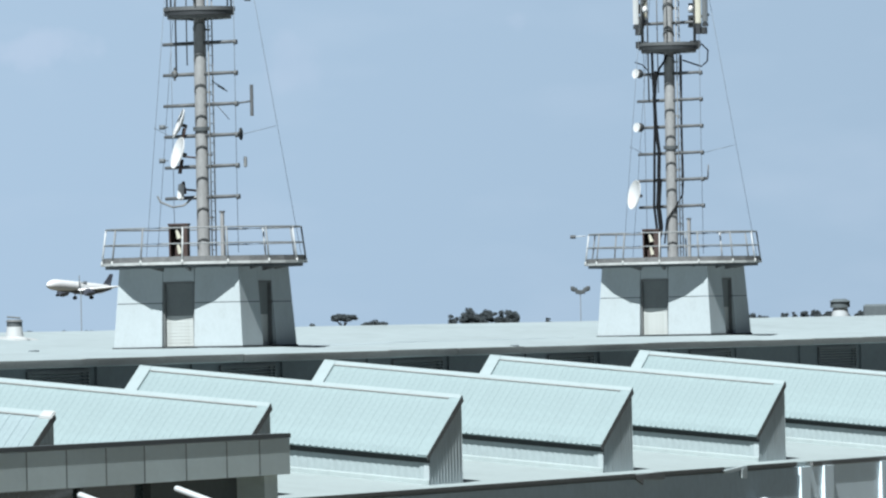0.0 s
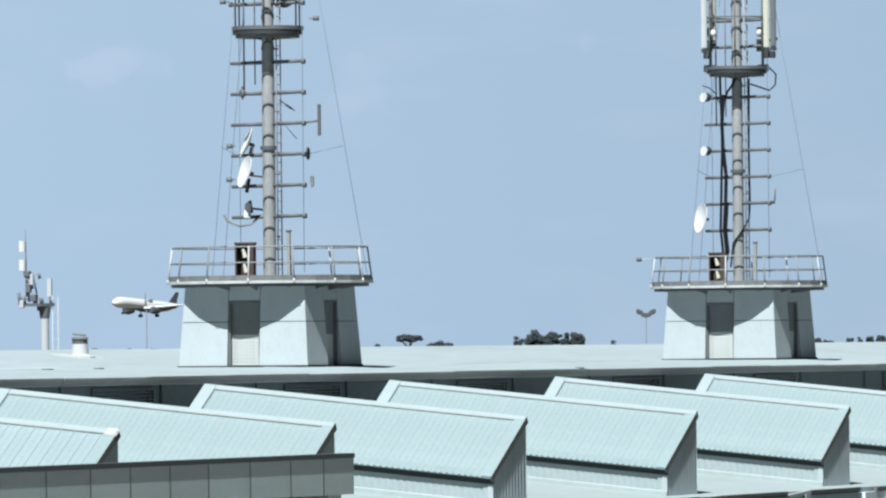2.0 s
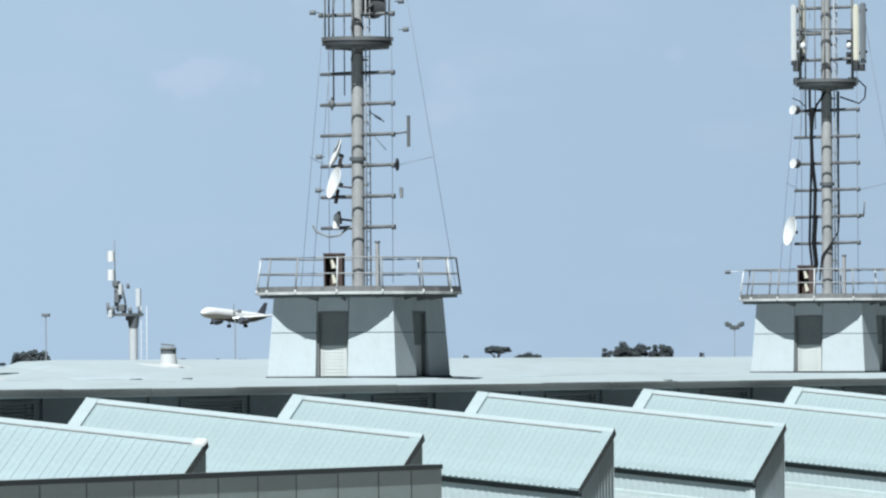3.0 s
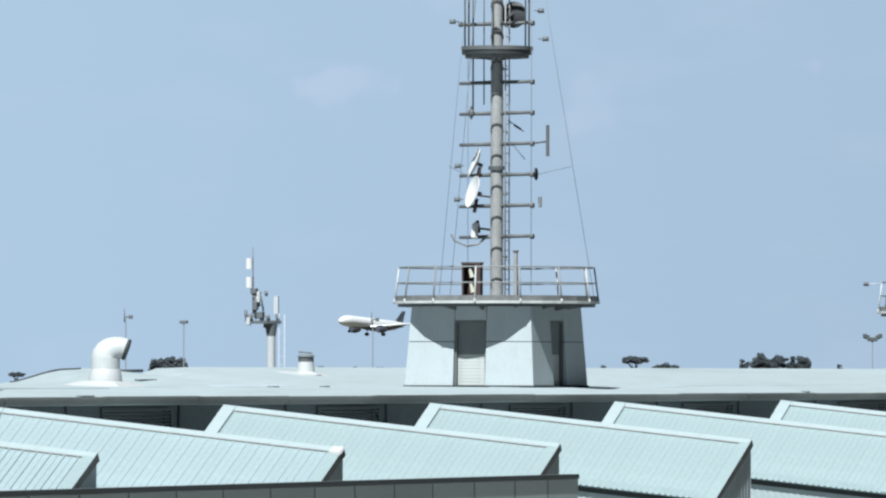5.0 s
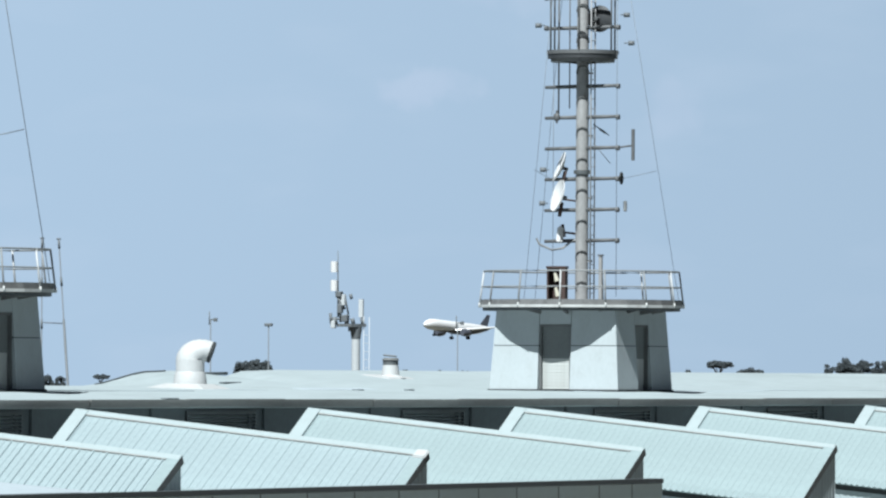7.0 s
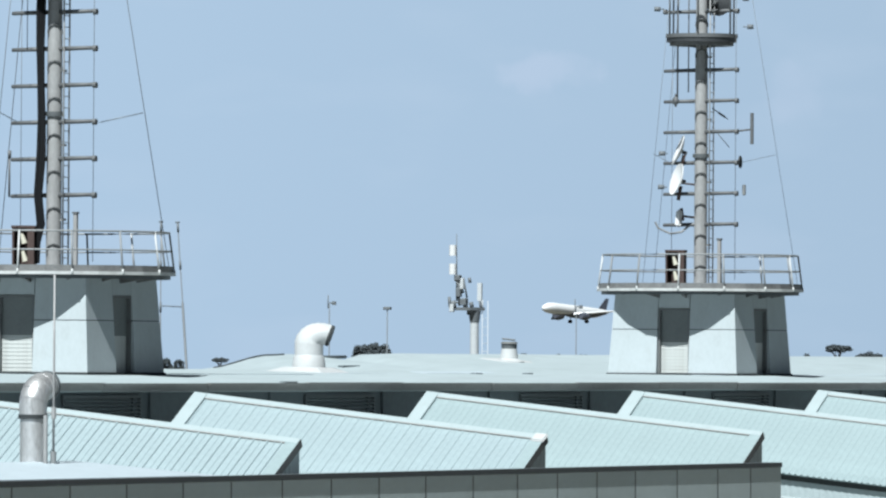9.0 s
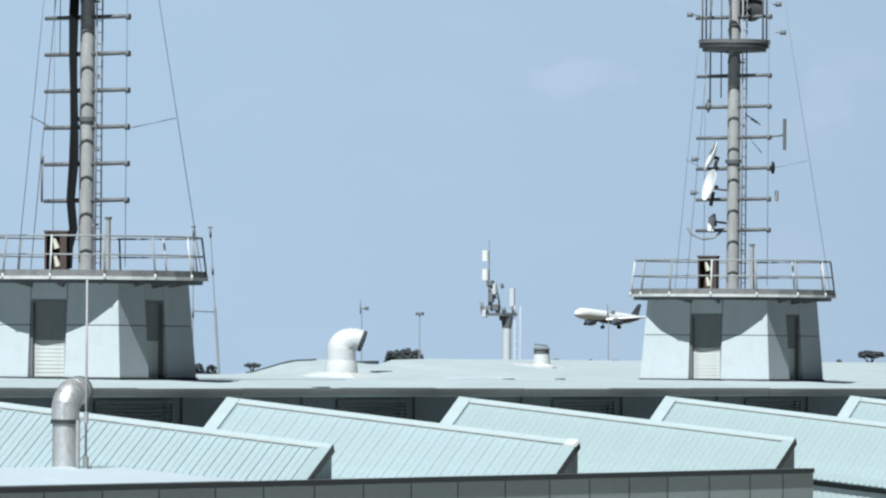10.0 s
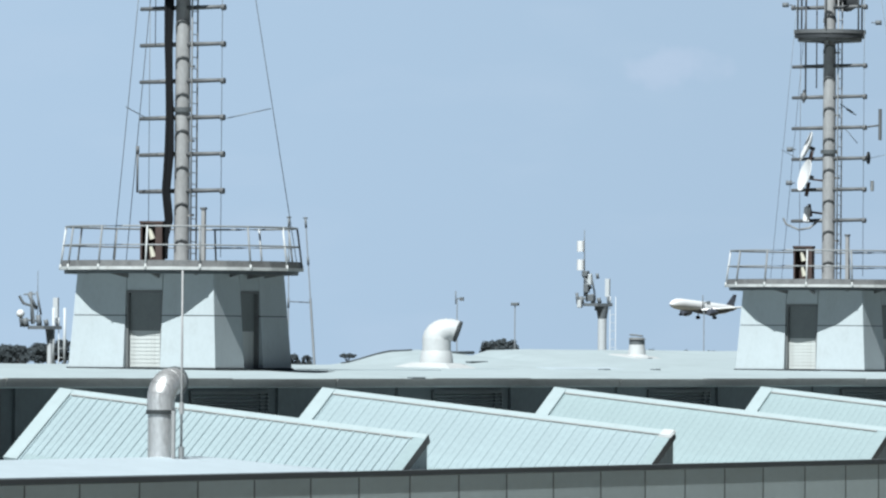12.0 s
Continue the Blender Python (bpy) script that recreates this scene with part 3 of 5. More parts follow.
    for i in range(m * 4 + 1):
        x = -2.62 + 2.62 * i / (m * 4)
        dy = (0.0, 0.0, 0.026, 0.026)[i % 4]
        zt = 2.49 + (x / 2.81) * 1.67 - 0.06
        front.append((bm.verts.new((x, dy, -0.12)), bm.verts.new((x, dy, zt))))
    for a, b in zip(front, front[1:]):
        bm.faces.new((a[0], b[0], b[1], a[1]))
    back = [bm.verts.new(p) for p in ((-2.62, 0.16, -0.12), (0, 0.16, -0.12), (0, 0.16, 2.43), (-2.62, 0.16, 0.87))]
    bm.faces.new(back)
    bm.faces.new((front[0][0], front[0][1], back[3], back[0]))
    bm.faces.new((front[-1][0], front[-1][1], back[2], back[1]))
    part("end_wall", bm, M_CLAD, sk, "grey ribbed end wall")
    bm = B()
    solid(bm, [P(-2.62, L - 0.1, -0.1), P(0, L - 0.1, -0.1), P(0, L - 0.1, 2.42), P(-2.62, L - 0.1, 0.86)], ((0, 1, 2, 3),))
    solid(bm, [P(-2.62, L, -0.1), P(0, L, -0.1), P(0, L, 2.42), P(-2.62, L, 0.86)], ((0, 1, 2, 3),))
    part("end_wall", bm, M_CLAD, sk)
    # low ribbed side wall, set back under the eaves
    bm = B()
    m = 46
    front = []
    for i in range(m * 4 + 1):
        y = 0.0 + (L - 0.1) * i / (m * 4)
        d = (0.0, 0.0, 0.012, 0.012)[i % 4]
        front.append((bm.verts.new(P(-2.60 + d, y, -0.1)), bm.verts.new(P(-2.60 + d, y, 0.86))))
    for a, b in zip(front, front[1:]):
        bm.faces.new((a[0], b[0], b[1], a[1]))
    part("side_wall", bm, M_CLADPALE, sk, "low pale ribbed side wall")
    # near-black strip puts the shadow of the overhang into the colour
    bm = B()
    along(bm, -0.02, L, ((-2.60, 0.63), (-2.63, 0.63), (-2.64, 0.86), (-2.60, 0.88)))
    part("eaves_shade_strip", bm, M_SEAMSHADE, sk, "dark strip coloured as shade under the eaves")
    bm = B()
    along(bm, 0.0, L, ((-2.60, -0.1), (-2.66, -0.1), (-2.66, 0.13), (-2.60, 0.16)))
    part("upstand", bm, M_LOWROOF, sk, "white flashing at the wall foot")
    # glazed back and its sill
    bm = B()
    along(bm, 0.1, L - 0.1, ((-0.04, 0.3), (0.0, 0.3), (0.0, 2.42), (-0.04, 2.42)))
    part("glazing", bm, M_GLASS, sk, "dark upright glazing")
    bm = B()
    along(bm, 0.0, L, ((-0.06, -0.1), (0.02, -0.1), (0.02, 0.3), (-0.06, 0.3)))
    part("sill_upstand", bm, M_CLAD, sk)
    bm = B()
    box(bm, -0.05, 0.34, -0.22, 0.1, -0.13, -0.02)
    part("foot_flashing", bm, M_SEAMSHADE, sk)
    return sk


# tall seams on the first, lower on the next, then a less blue, flatter sheet on the rest of the row
skylight(0.034, 0.5, M_SHEETBLUE, (169.91, 83.51, 5.94))
skylight(0.019, 0.5, M_SHEETBLUE, (169.91 + 14.251, 83.51, 5.94))
flat = skylight(0.011, 0.8, M_SHEET, (169.91 + 14.251 * 2, 83.51, 5.94))
for k in range(3, 7):
    copy_thing(flat, pose(169.91 + 14.251 * k, 83.51, 5.94))

bm = B()
solid(bm, [(-0.30, -0.07, 2.34), (0.04, -0.07, 2.50), (0.06, 0.30, 2.53), (-0.28, 0.30, 2.37), (-0.32, -0.07, 2.42), (0.02, -0.07, 2.59), (0.04, 0.30, 2.62), (-0.30, 0.30, 2.45)], BOXF)
bmesh.ops.bevel(bm, geom=bm.edges[:], offset=0.03, segments=2, affect="EDGES")
piece("end_cap", bm, M_VENT, "bright white cap on a skylight ridge end", "flashing").location = (169.91 + 14.251, 83.51, 5.94)

# ---- rooftop towers ----
TX, TY, TSTEP = 188.067, 99.842, 43.981
BASE_Z, DECK_Z = 9.95, 12.62
H0, H1, HT = 2.223, 2.05, 2.62


def tower():
    tw = thing("tower", (TX, TY, BASE_Z), "white concrete rooftop tower with louvred doors and a railed deck", "tower", "rooftop towers")

    def half(z):
        return H0 + (H1 - H0) * z / HT

    dep, dw = 0.24, 0.545
    bm = B()
    a, b = half(0) - dep - 0.02, half(HT) - dep - 0.02
    solid(bm, [(-a, -a, -0.6), (a, -a, -0.6), (a, a, -0.6), (-a, a, -0.6), (-b, -b, HT), (b, -b, HT), (b, b, HT), (-b, b, HT)], BOXF)
    part("core", bm, M_CORE, tw)
    bm = B()
    a = half(1.43) - 0.02
    box(bm, -a, -dw - 0.01, -a, -dw - 0.01, 1.405, 1.455)
    filler = mesh_of("joint_filler", bm, M_SEAMSHADE)
    for k in range(4):
        put("joint_filler", filler, tw, rz=k * math.pi / 2)

    def panel(s0, s1, z0, z1, corner0, corner1):
        """A wall panel on the face towards -x; s along the face. corner: that side runs to the tower's edge."""
        bm = B()
        pts = []
        g = 0.012
        for inner in (0, dep):
            for z in (z0 + g, z1 - g):
                for s, c, sg in ((s0, corner0, -1), (s1, corner1, 1)):
                    ss = sg * (half(z) - inner) if c else s - sg * g
                    pts.append((-(half(z) - inner), ss, z))
        o = [pts[i] for i in (0, 1, 3, 2, 4, 5, 7, 6)]
        solid(bm, o, ((0, 1, 2, 3), (7, 6, 5, 4), (0, 4, 5, 1), (1, 5, 6, 2), (2, 6, 7, 3), (3, 7, 4, 0)))
        return bm

    specs = ((0, -dw, -0.05, 1.43, 1, 0), (dw, 0, -0.05, 1.43, 0, 1), (0, -dw, 1.43, HT, 1, 0), (dw, 0, 1.43, HT, 0, 1), (-dw, dw, 2.10, HT, 0, 0))
    meshes = [mesh_of("wall_panel", panel(*s), M_CONC) for s in specs]
    bm = B()
    box(bm, -half(1.0) + 0.20, -half(1.0) + 0.26, -dw, dw, 0.0, 2.12)
    me_door = mesh_of("door", bm, M_DOOR)
    bm = B()
    box(bm, -half(1.0) + 0.18, -half(1.0) + 0.20, -dw + 0.07, dw - 0.07, 1.02, 2.03)
    me_upper = mesh_of("mesh_panel", bm, M_MESH)
    bm = B()
    box(bm, -half(0.6) + 0.10, -half(1) + 0.2, -dw, -dw + 0.06, 0.0, 2.1)
    box(bm, -half(0.6) + 0.10, -half(1) + 0.2, dw - 0.06, dw, 0.0, 2.1)
    box(bm, -half(0.6) + 0.10, -half(1) + 0.2, -dw + 0.06, dw - 0.06, 2.03, 2.1)
    me_frame = mesh_of("door_frame", bm, M_FASCIA)
    bm = B()
    solid(bm, [(-half(1) + 0.188, -0.47, 0), (-half(1) + 0.188, 0.47, 0), (-half(1) + 0.2, 0.47, 0.1), (-half(1) + 0.2, -0.47, 0.1), (-half(1) + 0.197, -0.47, 0), (-half(1) + 0.197, 0.47, 0), (-half(1) + 0.21, 0.47, 0.103), (-half(1) + 0.21, -0.47, 0.103)], BOXF)
    me_slat = mesh_of("slat", bm, M_DOOR)
    bm = B()
    box(bm, -half(0) - 0.05, -half(0) + 0.3, -dw - 0.03, dw + 0.03, -0.16, -0.04)
    me_sill = mesh_of("door_sill", bm, M_CONC)
    for k in range(4):
        rz = k * math.pi / 2
        for me in meshes:
            put("wall_panel", me, tw, rz=rz)
        put("door_sill", me_sill, tw, rz=rz)
        d = put("door", me_door, tw, rz=rz)
        put("door_frame", me_frame, d)
        put("mesh_panel", me_upper, d)
        for i in range(9):
            put("slat", me_slat, d, (0, 0, 0.06 + 0.105 * i))
    bm = B()
    a = H0 + 0.07
    solid(bm, [(-a, -a, -0.6), (a, -a, -0.6), (a, a, -0.6), (-a, a, -0.6), (-a + 0.03, -a + 0.03, -0.05), (a - 0.03, -a + 0.03, -0.05), (a - 0.03, a - 0.03, -0.05), (-a + 0.03, a - 0.03, -0.05)], BOXF)
    part("plinth", bm, M_CONC, tw)
    # dark ring standing for the shadow line at the tower foot
    bm = B()
    a = H0 + 0.035
    annulus(bm, 0, 0, (a - 0.12) * math.sqrt(2), a * math.sqrt(2), -0.05, 0.045, 4, math.pi / 4)
    part("base_shade", bm, M_SEAMSHADE, tw, "dark strip painted as shade round the foot")
    # round deck with posts on every second corner of its edge
    n, R, z = 28, 3.27, DECK_Z - BASE_Z
    turn = radians(11)
    ring = [(math.cos(turn + 2 * math.pi * i / n), math.sin(turn + 2 * math.pi * i / n)) for i in range(n)]
    bm = B()
    prism(bm, [(x * R * 0.985, y * R * 0.985) for x, y in ring], z, z + 0.14)
    part("deck", bm, M_DECK, tw, "grey steel deck")
    # added ring whose dark colour is the shade below the deck
    bm = B()
    annulus(bm, 0, 0, R * 0.90, R * 0.965, z - 0.13, z, n, turn)
    part("edge_shade", bm, M_CAP, tw, "dark ring painted as shade under the deck edge")

    def run(name, r, h0, h1, thick, material):
        """A strip round the deck, one length from post to post, at radius r."""
        for i in range(0, n, 2):
            bm = B()
            for k in (i, i + 1):
                (ax, ay), (bx, by) = ring[k], ring[(k + 1) % n]
                p = [(ax * (r - thick), ay * (r - thick)), (bx * (r - thick), by * (r - thick)), (bx * r, by * r), (ax * r, ay * r)]
                solid(bm, [(x, y, z + h) for h in (h0, h1) for x, y in p], BOXF)
            part(name, bm, material, tw)
    run("deck_lip", R, -0.03, 0.055, 0.05, M_LIP)
    run("toe_board", R * 0.982, 0.06, 0.225, 0.03, M_DECK)
    lean = ((1.13, 0.952), (0.63, 0.970))
    for name, r, (h, k) in (("top_rail", 0.025, lean[0]), ("mid_rail", 0.021, lean[1])):
        for i in range(0, n, 2):
            bm = B()
            sweep(bm, [(ring[(i + j) % n][0] * R * k, ring[(i + j) % n][1] * R * k, z + h) for j in (0, 1, 2)], [r] * 3, 8)
            part(name, bm, M_RAIL, tw)
    for i in range(0, n, 2):
        x, y = ring[i]
        bm = B()
        tube(bm, (x * R * 0.998, y * R * 0.998, z), (x * R * 0.951, y * R * 0.951, z + 1.15), 0.027, seg=8)
        post = part("rail_post", bm, M_POSTWHITE if i % 6 == 2 else M_RAIL, tw)
        bm = B()
        tube(bm, (x * R * 1.0, y * R * 1.0, z - 0.03), (x * R * 0.996, y * R * 0.996, z + 0.12), 0.032, seg=8)
        part("post_clamp", bm, M_LIP, post)
        d = Vector((x, y, 0)).normalized()
        t = Vector((-d.y, d.x, 0)) * 0.035
        bm = B()
        p0, p1, p2, p3 = d * (R * 0.9) + Vector((0, 0, z)), d * 1.9 + Vector((0, 0, z)), d * 2.0 + Vector((0, 0, z - 0.26)), d * (R * 0.9) + Vector((0, 0, z - 0.1))
        solid(bm, [p0 - t, p1 - t, p2 - t, p3 - t, p0 + t, p1 + t, p2 + t, p3 + t], BOXF)
        part("bracket", bm, M_DECK, tw)
    return tw


tw0 = tower()
for i in (1, 2):
    copy_thing(tw0, pose(TX + TSTEP * i, TY, BASE_Z))

DECK_TOP = DECK_Z + 0.14
ARM_Z = [1.98 + 0.985 * i for i in range(6)]


def mast(i):
    """A tubular mast with cross arms, ladder and a ring platform, standing on the deck."""
    words = ("bundled black cables", "white dishes, side aerials", "cables, dish, panel antennas")[i]
    ms = thing("radio_mast", (TX + TSTEP * i, TY, DECK_TOP), "grey tubular mast with cross arms, " + words, "mast", "radio masts")
    bm = B()
    tube(bm, (0, 0, 0), (0, 0, 7.4), 0.208, 0.2, 20)
    part("pole_section", bm, M_MAST, ms)
    bm = B()
    tube(bm, (0, 0, 7.4), (0, 0, 13.2), 0.19, 0.17, 20)
    part("pole_section", bm, M_MAST, ms)
    bm = B()
    tube(bm, (0, 0, 0), (0, 0, 0.06), 0.42, seg=20)
    part("base_plate", bm, M_MAST, ms)
    # arched step brackets on the side towards the roof edge
    fx, fy = math.cos(math.atan2(TY, TX + TSTEP * i)), math.sin(math.atan2(TY, TX + TSTEP * i))
    bm = B()
    arch = [(0.185, -0.10), (0.185, 0.0), (0.165, 0.08), (0.11, 0.14), (0.0, 0.165), (-0.11, 0.14), (-0.165, 0.08), (-0.185, 0.0), (-0.185, -0.10)]
    sweep(bm, [(-fx * math.sqrt(0.235 ** 2 - q * q) + fy * q, -fy * math.sqrt(0.235 ** 2 - q * q) - fx * q, h) for q, h in arch], [0.026] * len(arch), 8)
    hoop_me = mesh_of("step_bracket", bm, M_ARM)
    for k in range(13):
        put("step_bracket", hoop_me, ms, (0, 0, 0.50 + 0.985 * k))
    bm = B()
    annulus(bm, 0, 0, 0.2, 0.27, ARM_Z[2] + 0.16, ARM_Z[2] + 0.28, 20)
    part("flange", bm, M_CAP, ms)
    for z in ARM_Z + [8.78, 9.75, 10.7]:
        for sg in (1, -1):
            bm = B()
            tube(bm, (-0.05, 0.15 * sg, z), (-0.05, 1.27 * sg, z + (0.02 if sg < 0 else -0.02)), 0.064, 0.052, 8)
            arm = part("cross_arm", bm, M_ARM, ms)
            if sg < 0 or z > 8:
                bm = B()
                tube(bm, (-0.05, 1.2 * sg, z), (-0.05, 1.3 * sg, z), 0.085, seg=10)
                part("end_clamp", bm, M_ARM, arm)
    # upright thin conductors on the arm ends
    for y, z1 in ((-1.22, 11.2), (0.98, 8.0)):
        bm = B()
        tube(bm, (-0.06, y, 0.2), (-0.06, y, z1), 0.009, seg=6)
        part("conductor", bm, M_WIRE, ms)
    for y, r, z0 in ((0.78, 0.030, 5.9), (0.40, 0.022, 6.2)):
        bm = B()
        tube(bm, (-0.12, y, z0), (-0.12, y, 11.0), r if i else 0.012, seg=8)
        part("riser_tube", bm, M_ARM, ms)
    # ladder
    for x in (-0.16, 0.16):
        bm = B()
        tube(bm, (x, -0.36, 0), (x, -0.36, 12.8), 0.024, seg=8)
        part("ladder_stile", bm, M_MAST, ms)
    bm = B()
    tube(bm, (-0.16, -0.36, 0), (0.16, -0.36, 0), 0.014, seg=6)
    rung = mesh_of("rung", bm, M_MAST)
    for k in range(40):
        put("rung", rung, ms, (0, 0, 0.3 + 0.31 * k))
    bm = B()
    box(bm, -0.03, 0.03, -0.36, -0.15, 1.3, 1.36)
    stay = mesh_of("ladder_stay", bm, M_MAST)
    for k in range(6):
        put("ladder_stay", stay, ms, (0, 0, 2.0 * k))
    # ring platform
    z = 7.74
    bm = B()
    annulus(bm, 0, 0, 1.08, 1.15, z + 0.19, z + 0.31, 32)
    part("ring", bm, M_ARM, ms)
    # lower half of the ring, its shaded side put in as dark colour
    bm = B()
    annulus(bm, 0, 0, 1.04, 1.12, z + 0.05, z + 0.187, 32)
    part("ring_shade", bm, M_DARKDISH, ms, "dark band coloured as shade below the ring")
    bm = B()
    annulus(bm, 0, 0, 0.80, 1.02, z - 0.06, z + 0.05, 32)
    part("under_ring", bm, M_DECK, ms)
    bm = B()
    annulus(bm, 0, 0, 0.22, 1.06, z + 0.10, z + 0.13, 24)
    part("ring_grating", bm, M_DECK, ms)
    for k in range(6):
        a = 2 * math.pi * k / 6 + 0.3
        bm = B()
        tube(bm, (1.12 * math.cos(a), 1.12 * math.sin(a), z + 0.25), (1.12 * math.cos(a), 1.12 * math.sin(a), z + 3.4), 0.03, seg=8)
        part("ring_upright", bm, M_ARM, ms)
        bm = B()
        tube(bm, (0.2 * math.cos(a), 0.2 * math.sin(a), z - 0.1), (1.05 * math.cos(a), 1.05 * math.sin(a), z + 0.02), 0.025, seg=6)
        part("ring_strut", bm, M_ARM, ms)
    bm = B()
    annulus(bm, 0, 0, 1.09, 1.15, z + 2.1, z + 2.15, 24)
    part("hoop", bm, M_ARM, ms)
    # narrow upright junction box beside the ladder
    bm = B()
    box(bm, 0.05, 0.15, -0.67, -0.56, 0, 1.48)
    bmesh.ops.bevel(bm, geom=bm.edges[:], offset=0.012, segments=1, affect="EDGES")
    stub = part("junction_box", bm, M_MAST, ms)
    bm = B()
    box(bm, 0.03, 0.17, -0.69, -0.54, 1.482, 1.54)
    part("cap", bm, M_ARM, stub)
    return ms


masts = [mast(i) for i in range(3)]


def lateral(i, a, z, depth=0.0):
    """A place beside mast i: a metres across the line of sight, z above its deck."""
    x, y = TX + TSTEP * i, TY
    d = math.hypot(x, y)
    return Vector((x + y / d * a + x / d * depth, y - x / d * a + y / d * depth, DECK_TOP + z))


def wire(i, p0, p1, r=0.008):
    bm = B()
    tube(bm, p0, p1, r if i else max(r, 0.012), seg=6)
    return piece("guy_wire", bm, M_WIRE, "thin steel guy wire from mast to deck rail", "wire", group="guy wires")


for i in range(3):
    wire(i, lateral(i, 3.1, 0.1), lateral(i, 1.12, 12.2))
    wire(i, lateral(i, -1.82, 0.1, -2.2), lateral(i, -0.75, 12.2, -0.3))
    wire(i, lateral(i, -1.5, 0.1, 2.3), lateral(i, -0.56, 11.0, 0.3))
    wire(i, lateral(i, 1.2, ARM_Z[2]), lateral(i, 2.38, ARM_Z[2] + 0.27), 0.009 if i else 0.014)
    wire(i, lateral(i, -1.0, ARM_Z[2]), lateral(i, -1.52, ARM_Z[2] + 0.25, -1.2), 0.009)


def cabinet(i):
    cb = thing("equipment_cabinet", lateral(i, -0.78, 0, -0.1), "rusty brown open equipment cabinet beside the mast", "cabinet", "deck cabinets")
    cb.rotation_euler[2] = math.atan2(TY, TX + TSTEP * i) - 0.15
    bm = B()
    box(bm, 0.25, 0.29, -0.3, 0.3, 0, 1.1)
    box(bm, -0.25, 0.25, -0.3, -0.25, 0, 1.1)
    box(bm, -0.25, 0.25, 0.25, 0.3, 0, 1.1)
    box(bm, -0.27, 0.31, -0.32, 0.32, 1.1, 1.16)
    box(bm, -0.25, 0.25, -0.25, 0.25, 0, 0.06)
    part("body", bm, M_RUST, cb)
    for zz, yy in ((0.2, 0.05), (0.68, 0.08)):
        bm = B()
        tube(bm, (-0.12, yy - 0.1, zz), (-0.12, yy - 0.02, zz + 0.28), 0.085, 0.045, 10)
        part("white_unit", bm, M_CREAM, cb, "white unit inside")
    bm = B()
    box(bm, -0.29, -0.25, -0.3, -0.12, 0.05, 1.08)
    part("half_open_door", bm, M_RUST, cb)
    return cb


for i in range(3):
    cabinet(i)


def dish(c, axis, r, material, label, depth=0.12):
    d = thing("dish_antenna", c, label, "dish antenna", "dishes on the masts")
    axis = Vector(axis).normalized()
    bm = B()
    bowl(bm, (0, 0, 0), axis, r, depth * r / 0.5)
    part("reflector", bm, material, d)
    bm = B()
    tube(bm, axis * -0.02, axis * -0.2, 0.06, seg=10)
    part("mount", bm, M_ARM, d)
    return d


def across(i, a, away=0.0, up=0.0):
    """A direction: a across the line of sight, away from the viewer, up."""
    x, y = TX + TSTEP * i, TY
    d = math.hypot(x, y)
    return Vector((y / d * a + x / d * away, -x / d * a + y / d * away, up))


# middle mast
dish(lateral(1, -0.64, 4.32, 0.2), across(1, -1, -0.12, 0.4), 0.50, M_DISH, "white dish antenna tilted upward beside the mast")
dish(lateral(1, -0.68, 3.38, -0.5), across(1, -1, -0.34, 0.3), 0.52, M_DISH, "white dish antenna seen almost edge on")
dish(lateral(1, 0.5, 9.08, 0.1), across(1, 0.5, 1, 0), 0.43, M_DARKDISH, "dark-backed round dish facing away")
dish(lateral(1, 1.22, 3.98, -0.1), across(1, 1, -0.3, 0), 0.2, M_DARKDISH, "small dark drum antenna on an arm end")
bm = B()
tube(bm, (0, 0, 0), (0, 0, 1.0), 0.055, seg=10)
sa = piece("side_aerial", bm, M_ARM, "upright grey aerial on a side arm", "aerial")
sa.location = lateral(1, 1.62, 4.55)
bm = B()
tube(bm, lateral(1, 1.1, 4.96), lateral(1, 1.62, 5.03), 0.03, seg=8)
piece("aerial_arm", bm, M_ARM, "short steel arm holding an aerial", "bracket")
bm = B()
box(bm, -0.05, 0.05, -0.05, 0.05, 0, 0.34)
bmesh.ops.bevel(bm, geom=bm.edges[:], offset=0.02, segments=2, affect="EDGES")
piece("panel_aerial", bm, M_RAIL, "small grey panel aerial", "aerial").location = lateral(1, 1.38, 2.92)
bm = B()
sweep(bm, [lateral(1, -1.45, 2.05), lateral(1, -1.35, 1.85), lateral(1, -0.95, 1.68), lateral(1, -0.6, 1.74), lateral(1, -0.35, 1.95), lateral(1, -0.2, 2.0)], [0.035] * 6, 8)
piece("bent_arm", bm, M_RAIL, "bent grey tube on the mast", "bracket")
bm = B()
box(bm, -0.1, 0.1, -0.1, 0.1, 0, 0.55)
bmesh.ops.bevel(bm, geom=bm.edges[:], offset=0.05, segments=2, affect="EDGES")
rb = piece("radio_box", bm, M_DISH, "pale radio box strapped beside the mast", "radio unit")
rb.location = lateral(1, -0.72, 1.9)
rb.rotation_euler = (0.1, 0.05, 0.1)
for (a0, z0), (a1, z1), r in (((-0.72, 2.75), (-0.64, 3.2), 0.06), ((-0.56, 2.1), (-0.62, 2.5), 0.05), ((-0.62, 3.8), (-0.54, 4.2), 0.06), ((-0.2, 3.25), (-0.62, 3.3), 0.03), ((-0.2, 2.2), (-0.6, 2.25), 0.035)):
    bm = B()
    tube(bm, lateral(1, a0, z0), lateral(1, a1, z1), r, seg=8)
    piece("dish_bracket", bm, M_RUST, "rust-brown clamp holding the dishes", "bracket", group="dish clamps")
bm = B()
tube(bm, lateral(1, 0.35, 5.7), lateral(1, 0.85, 5.35), 0.02, seg=6)
tube(bm, lateral(1, 0.35, 5.1), lateral(1, 0.9, 4.45), 0.014, seg=6)
tube(bm, lateral(1, 0.55, 5.55), lateral(1, 0.75, 5.42), 0.04, seg=6)
